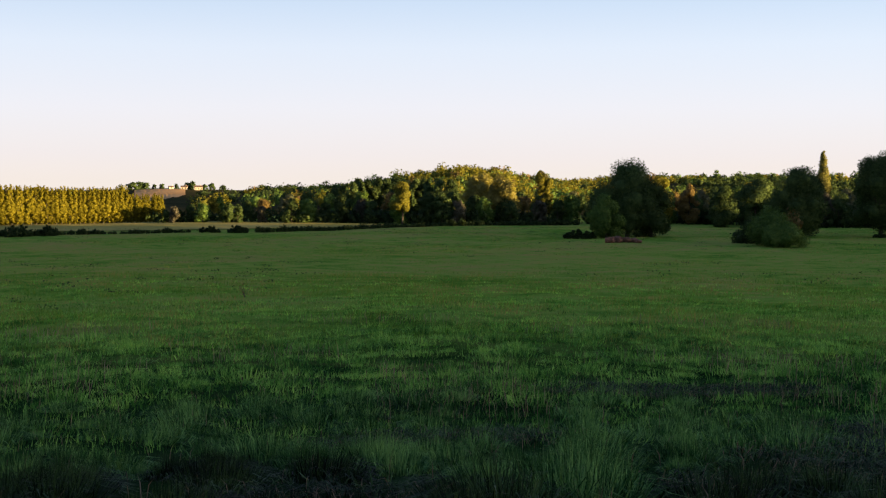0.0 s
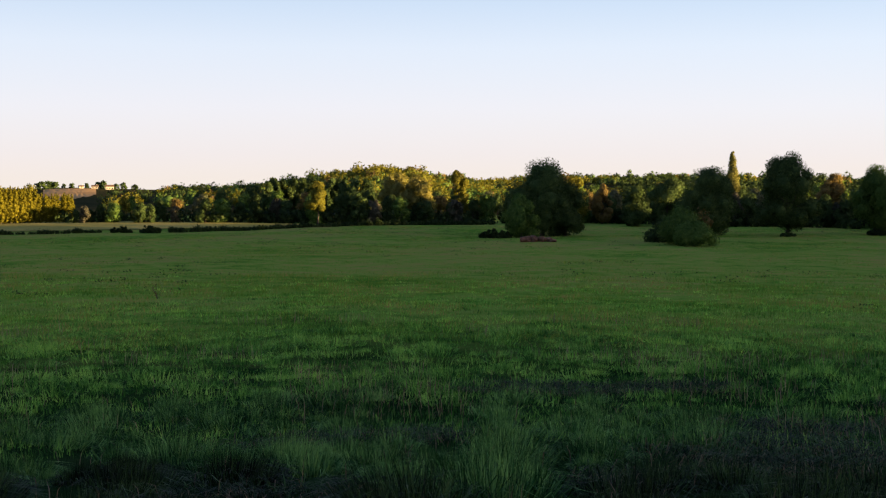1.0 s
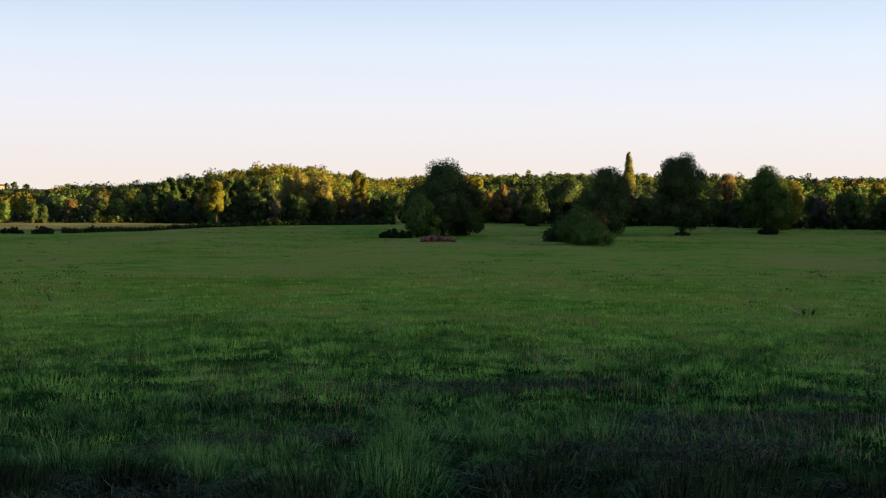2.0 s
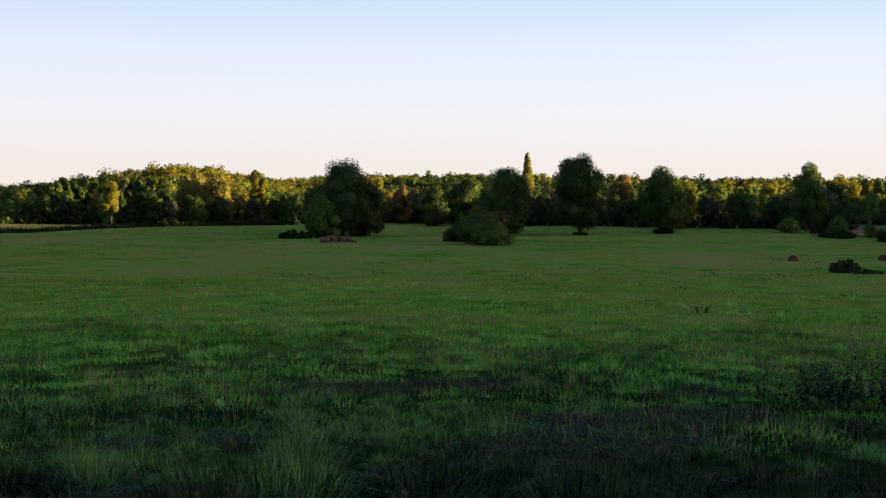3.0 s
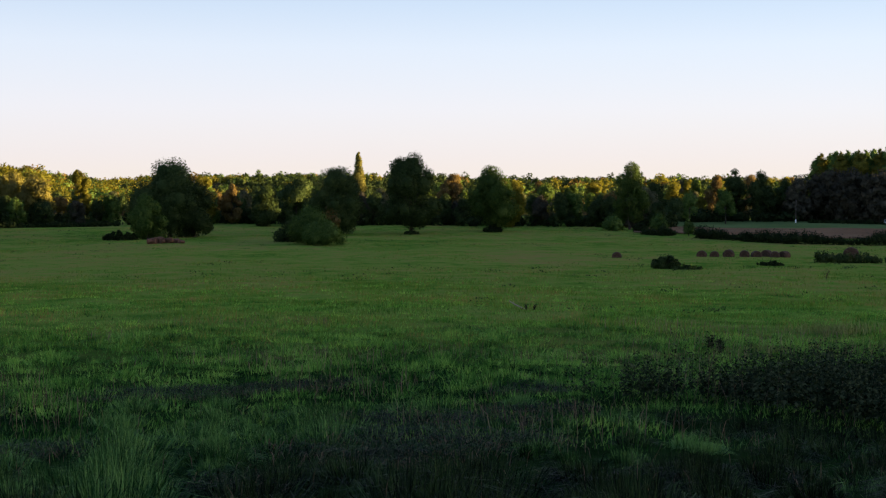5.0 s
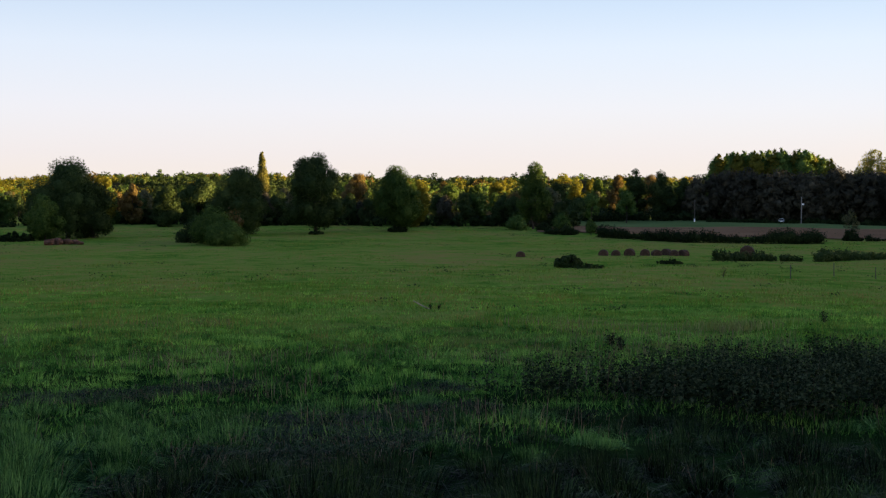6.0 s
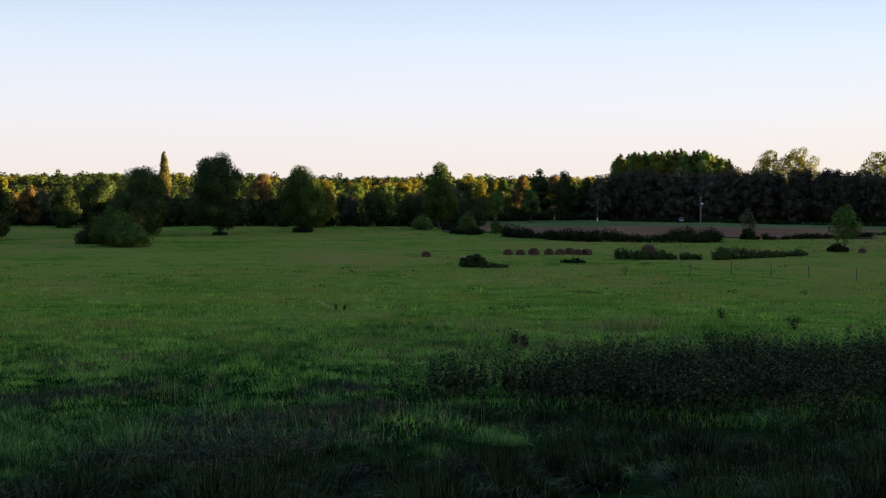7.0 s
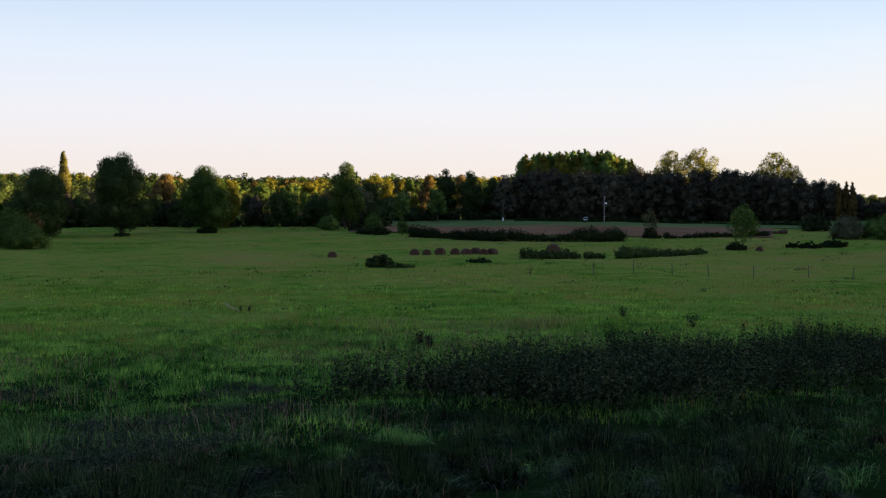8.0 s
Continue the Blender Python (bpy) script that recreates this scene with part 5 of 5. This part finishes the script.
for i, (az, r, rad, sag, turn) in enumerate(((33.78, 183, 0.70, 0.20, 40), (34.36, 184, 0.68, 0.24, 35), (35.0, 184.5, 0.76, 0.10, 50), (35.72, 185.5, 0.72, 0.15, 38), (36.25, 186.5, 0.70, 0.20, 20), (36.7, 189, 0.74, 0.16, 60), (37.08, 187.5, 0.70, 0.24, 35), (37.5, 188.5, 0.72, 0.2, 75))):
    hay_bale("weathered brown round hay bale in a row", az, r, -turn, 600 + i, rad, 1.2, sag, "row of bales")
hay_bale("sunken reddish brown hay bale alone on the meadow", 29.85, 177, -30, 620, 0.66, 1.2, 0.25)
hay_bale("large dark hay bale behind the bramble hedge", 40.4, 189, -45, 621, 1.12, 1.4, 0.05)
hay_bale("small brown bale beside the sapling", 49.95, 216, -60, 622, 0.6, 1.1, 0.15)


def hay_heap(label, az, r, turn, length, height, seed, lumps, hay=None):
    """A row of old bales that has slumped into one heap."""
    rng = np.random.default_rng(seed)
    root = tagged(new("hay_heap"), label, "hay heap")
    for i in range(lumps):
        ob = part("slumped_bale", bale_mesh(seed + i, height * rng.uniform(0.34, 0.74), length / lumps * rng.uniform(0.8, 1.3), rng.uniform(0.25, 0.55), 0.13), hay or M_HAY, root)
        ob.matrix_basis = pose((i + 0.5 - lumps / 2) * length / lumps, rng.normal(0, 0.45), -0.05, rng.uniform(-14, 14), rng.uniform(-20, 20), 90 + rng.uniform(-45, 45))
    return stand(root, az, r, turn, (1, 1, 0.72), 0.05)


hay_heap("long heap of slumped reddish brown hay bales", 8.55, 231, -6, 6.6, 1.5, 640, 7, M_HAY_RED)
hay_heap("low dark brown heap at the field edge", 50.3, 297, -50, 8.5, 1.3, 650, 5)
hay_heap("small dark brown heap of old hay", 49.95, 283, -50, 4.2, 1.4, 660, 3)


# ---- fence, poles, vehicle ----
def post_mesh(h, rng):
    c, i = tube([(0, 0, -0.3), (rng.normal(0, 0.01), 0, h * 0.5), (rng.normal(0, 0.03), rng.normal(0, 0.03), h - 0.04), (rng.normal(0, 0.03), 0, h)], [0.055, 0.046, 0.043, 0.03], 8)
    cap = np.array([[24, 25, 26, 27], [24, 27, 28, 31], [28, 29, 30, 31]])
    return mesh_of("post", c, np.concatenate([i, cap]))


rng = np.random.default_rng(700)
fence = tagged(new("fence"), "line of weathered wooden fence posts in the grass", "fence")
for az, r, h in ((42.4, 124, 1.45), (44.3, 130, 1.4), (46.1, 128, 1.2), (47.77, 128, 1.4), (49.83, 129, 1.35), (52.25, 132, 1.3), (54.18, 132, 1.3)):
    x, y = r * math.sin(radians(az)), r * math.cos(radians(az))
    p = part("post", post_mesh(h, rng), M_WOOD, fence)
    p.matrix_basis = pose(x, y, float(land(x, y)), rng.normal(0, 2), rng.normal(0, 2), rng.uniform(0, 90))


def box(bm, x0, x1, y0, y1, z0, z1, bevel=0.0):
    g = bmesh.ops.create_cube(bm, size=1, matrix=Matrix.Translation(((x0 + x1) / 2, (y0 + y1) / 2, (z0 + z1) / 2)) @ Matrix.Diagonal((x1 - x0, y1 - y0, z1 - z0, 1)))
    if bevel:
        bmesh.ops.bevel(bm, geom=list({e for v in g["verts"] for e in v.link_edges}), offset=bevel, segments=2, affect="EDGES")
    return bm


def utility_pole(label, az, r, h, lamp):
    root = tagged(new("utility_pole"), label, "pole")
    c, i = tube([(0, 0, -0.5), (0, 0, 1.0), (0, 0, h * 0.6), (0, 0, h - 0.02), (0, 0, h)], [0.16, 0.15, 0.12, 0.10, 0.05], 12)
    part("pole", mesh_of("pole", c, i), M_CONCRETE if lamp else M_WOOD, root)
    for x, z in ((-0.16, 0.3), (0.16, 0.55)):
        part("insulator", mesh_of("insulator", *tube([(x, 0, h - z), (x, 0, h - z + 0.1), (x, 0, h - z + 0.16)], [0.05, 0.06, 0.03], 8)), M_CONCRETE, root)
    if lamp:
        part("lamp_box", box(bmesh.new(), 0.1, 0.75, -0.22, 0.22, h * 0.70, h * 0.70 + 0.45, 0.05), M_CARPAINT, root, "white lamp box")
    else:
        part("painted_foot", mesh_of("painted_foot", *tube([(0, 0, 0.0), (0, 0, 0.9), (0, 0, 1.15)], [0.22, 0.20, 0.16], 12)), M_CARPAINT, root, "white painted foot")
    return stand(root, az, r, -az, None, 0.0)


utility_pole("grey pole with a white lamp box before the wood", 42.72, 368, 8.0, True)
utility_pole("grey pole with a white painted foot beside the field", 37.93, 372, 7.0, False)


def parked_car(az, r, turn):
    """A small white car, seen from its front at the foot of the wood."""
    car = tagged(new("car"), "small white car parked at the foot of the wood", "car")
    bm = box(bmesh.new(), -0.85, 0.85, -2.0, 2.0, 0.28, 0.85, 0.12)
    part("body", bm, M_CARPAINT, car)
    bm = bmesh.new()
    low = [bm.verts.new(v) for v in ((-0.80, -1.3, 0.82), (0.80, -1.3, 0.82), (0.80, 1.5, 0.82), (-0.80, 1.5, 0.82))]
    top = [bm.verts.new(v) for v in ((-0.62, -0.55, 1.43), (0.62, -0.55, 1.43), (0.62, 1.0, 1.43), (-0.62, 1.0, 1.43))]
    bm.faces.new(top)
    for i in range(4):
        bm.faces.new((low[i], low[(i + 1) % 4], top[(i + 1) % 4], top[i]))
    bmesh.ops.bevel(bm, geom=list(bm.edges), offset=0.06, segments=2, affect="EDGES")
    part("cabin", bm, M_CARPAINT, car)
    bm = bmesh.new()
    bm.faces.new([bm.verts.new(v) for v in ((-0.70, -1.28, 0.90), (0.70, -1.28, 0.90), (0.58, -0.66, 1.38), (-0.58, -0.66, 1.38))])
    bmesh.ops.solidify(bm, geom=list(bm.faces), thickness=0.02)
    part("windscreen", bm, M_DARKGLASS, car, "dark windscreen")
    for x in (-0.62, 0.62):
        part("headlight", box(bmesh.new(), x - 0.16, x + 0.16, -2.02, -1.95, 0.60, 0.74, 0.02), M_CONCRETE, car, "pale headlight")
        for y in (-1.25, 1.25):
            w = part("wheel", mesh_of("wheel", *tube([(x * 1.2 - 0.1, y, 0.3), (x * 1.2 - 0.09, y, 0.3), (x * 1.2 + 0.09, y, 0.3), (x * 1.2 + 0.1, y, 0.3)], [0.24, 0.31, 0.31, 0.24], 18)), M_RUBBER, car, "black tyre")
            part("rim", mesh_of("rim", *tube([(x * 1.2 - 0.105, y, 0.3), (x * 1.2 + 0.105, y, 0.3)], [0.19, 0.19], 14)), M_CONCRETE, w, "grey rim")
    return stand(car, az, r, turn, None, 0.0)


parked_car(41.85, 373, -42)


# ---- farm on the far slope ----
def farmhouse(label, az, r, turn, w, d, h, roof, win):
    house = tagged(new("farmhouse"), label, "house", "hill farm")
    part("wall", box(bmesh.new(), -w / 2, w / 2, -d / 2, d / 2, -1.0, h), M_PLASTER, house)
    bm = bmesh.new()
    o = 0.4
    a = [bm.verts.new(v) for v in ((-w / 2 - o, -d / 2 - o, h - 0.15), (w / 2 + o, -d / 2 - o, h - 0.15), (w / 2 + o, d / 2 + o, h - 0.15), (-w / 2 - o, d / 2 + o, h - 0.15))]
    ridge = [bm.verts.new((-w / 2 - o, 0, h + roof)), bm.verts.new((w / 2 + o, 0, h + roof))]
    for f in ((a[0], a[1], ridge[1], ridge[0]), (a[2], a[3], ridge[0], ridge[1]), (a[1], a[2], ridge[1]), (a[3], a[0], ridge[0]), (a[3], a[2], a[1], a[0])):
        bm.faces.new(f)
    top = part("roof", bm, M_ROOF, house, "brown clay tile roof")
    part("chimney", box(bmesh.new(), w * 0.25, w * 0.25 + 0.7, -0.4, 0.4, h + roof * 0.4, h + roof + 0.9, 0.03), M_PLASTER, top, "plastered chimney")
    for i in range(win):
        x = (i + 0.5) / win * w - w / 2
        p = part("window", box(bmesh.new(), x - 0.55, x + 0.55, -d / 2 - 0.05, -d / 2 + 0.05, 0.9, 2.2, 0.01), M_DARKGLASS, house, "dark window")
        part("sill", box(bmesh.new(), x - 0.65, x + 0.65, -d / 2 - 0.16, -d / 2 - 0.06, 0.78, 0.88, 0.01), M_PLASTER, p)
    return stand(house, az, r, turn, None, 0.0)


farmhouse("long pale plastered farmhouse with a brown roof", -11.5, 1480, 15, 9.5, 7, 3.6, 2.2, 3)
farmhouse("pale plastered barn with a low roof", -12.15, 1500, 5, 7.5, 6, 3.0, 1.8, 2)
farmhouse("small pale outbuilding beside the farm", -12.75, 1490, 25, 5.5, 5, 2.6, 1.5, 1)
farm_trees = [make_tree("farm_tree", "dark tree beside the hill farm", "tree", 720 + i, "wood", 8.0, 8.0, 0.05, 260, 1.1, M_LEAF_DARK, 0.3, "trees round the farm") for i in range(2)]
belt(farm_trees, [(-10.9, 1510, 1.1, 1.0), (-11.2, 1530, 0.9, 1.2), (-12.5, 1540, 0.8, 1.0), (-13.15, 1520, 0.8, 1.2), (-13.5, 1530, 0.7, 1.0), (-10.4, 1480, 0.9, 1.3), (-13.9, 1480, 1.0, 1.5), (-14.15, 1500, 1.2, 1.4), (-14.5, 1400, 1.1, 1.6), (-11.75, 1545, 1.3, 0.9), (-12.0, 1550, 1.0, 1.3)])


# ---- small things in the meadow ----
branch = tagged(new("fallen_branch"), "pale dead branch sticking up from the grass", "branch")
part("limb", mesh_of("limb", *joined([tube([(-0.9, 0, 0.75), (-0.35, 0.05, 0.42), (0.5, 0, 0.02), (0.8, 0.1, -0.1)], [0.035, 0.06, 0.075, 0.06], 8), tube([(-0.3, 0.04, 0.4), (-0.5, 0.25, 0.55), (-0.55, 0.4, 0.75)], [0.035, 0.02, 0.01], 6)])), M_DEADWOOD, branch)
stand(branch, 25.4, 73, -25, (0.75, 0.75, 0.75))


def weed(label, az, r, h, n, leaf, seed, name="weed"):
    """A coarse meadow plant: a few stems with broad leaves."""
    rng = np.random.default_rng(seed)
    root = tagged(new(name), label, "weed")
    stems, c = [], []
    for _ in range(7):
        a, k = rng.uniform(0, 6.283), rng.uniform(0.1, 0.45) * h
        tip = np.array([k * math.cos(a), k * math.sin(a), h * rng.uniform(0.7, 1.0)])
        stems.append(tube([(0, 0, -0.05), tip * [0.4, 0.4, 0.5], tip], [0.014, 0.010, 0.005], 5))
        t = rng.uniform(0.2, 1, n // 7)[:, None]
        c.append(tip * t + rng.normal(0, 0.09 * h, (n // 7, 3)) * [1, 1, 0.5])
    c = np.concatenate(c)
    c[:, 2] = np.maximum(c[:, 2], 0.04)
    part("stem", mesh_of("stem", *joined(stems)), M_BARK, root)
    part("leaves", mesh_of("leaves", *leaf_cards(rng, c, np.tile([0, 0, 1.0], (len(c), 1)), 0.04 * h + 0.02)), leaf, root)
    return stand(root, az, r)


weed("dark thistle clump in the meadow grass", 34.5, 48, 0.70, 210, M_NETTLE, 801, "thistle")
weed("dark dock plant in the meadow grass", 35.0, 47, 0.7, 160, M_NETTLE, 802, "dock_plant")
weed("tall brown dock stalk above the grass", -9.4, 83, 1.1, 70, M_LEAF_RUST, 803, "dock_plant")
weed("brown dock stalk by the low bush", 39.4, 121, 1.2, 80, M_LEAF_RUST, 804, "dock_plant")
weed("dark weed clump behind the nettles", 47.4, 58, 0.9, 180, M_NETTLE, 805)
weed("dark weed clump behind the nettles", 44.1, 66, 0.7, 150, M_NETTLE, 806)
weed("dark dock plants beside the pale branch", 26.1, 72, 0.42, 150, M_NETTLE, 811, "dock_plant")
weed("dark dock plants beside the pale branch", 25.7, 72.5, 0.4, 150, M_NETTLE, 812, "dock_plant")


def build_weed_spots():
    """Many small dark tufts of dock and thistle over the grazed meadow."""
    rng = np.random.default_rng(55)
    x, y, r = scatter(rng, 70, 320, 760)
    keep = value_noise(x / 30, y / 30, 57) > 0.42
    x, y, r = x[keep], y[keep], r[keep]
    n, k = len(x), 22
    u = rng.normal(0, 1, (n, k, 3)) * np.array([0.85, 0.35, 0.0]) * rng.uniform(0.4, 1.5, (n, 1, 1))
    c = np.stack([x, y, land(x, y)], -1)[:, None, :] + u
    c[:, :, 2] += rng.uniform(0.04, 0.34, (n, k))
    co, idx = leaf_cards(rng, c.reshape(-1, 3), np.tile([0, 0, 1.0], (n * k, 1)), 0.11)
    tagged(part("weed_tufts", mesh_of("weed_tufts", co, idx), M_LEAF_DARK), "small dark tufts of dock and thistle over the pasture", "weeds", "", "stuff")


build_weed_spots()


def build_pale_weeds():
    """A patch of pale flowering weeds behind the nettles."""
    rng = np.random.default_rng(91)
    n = 420
    x, y = rng.normal(37.9, 1.1, n), rng.normal(45.2, 0.8, n)
    co, idx = blades(rng, x, y, rng.uniform(0.4, 0.75, n), rng.uniform(0.03, 0.05, n), rng.uniform(0.1, 0.8, n), rng.uniform(0, 6.283, n), 2)
    tagged(part("pale_weeds", mesh_of("pale_weeds", co, idx), M_PALE), "pale flowering weeds in a patch behind the nettles", "weeds", "", "stuff")


build_pale_weeds()
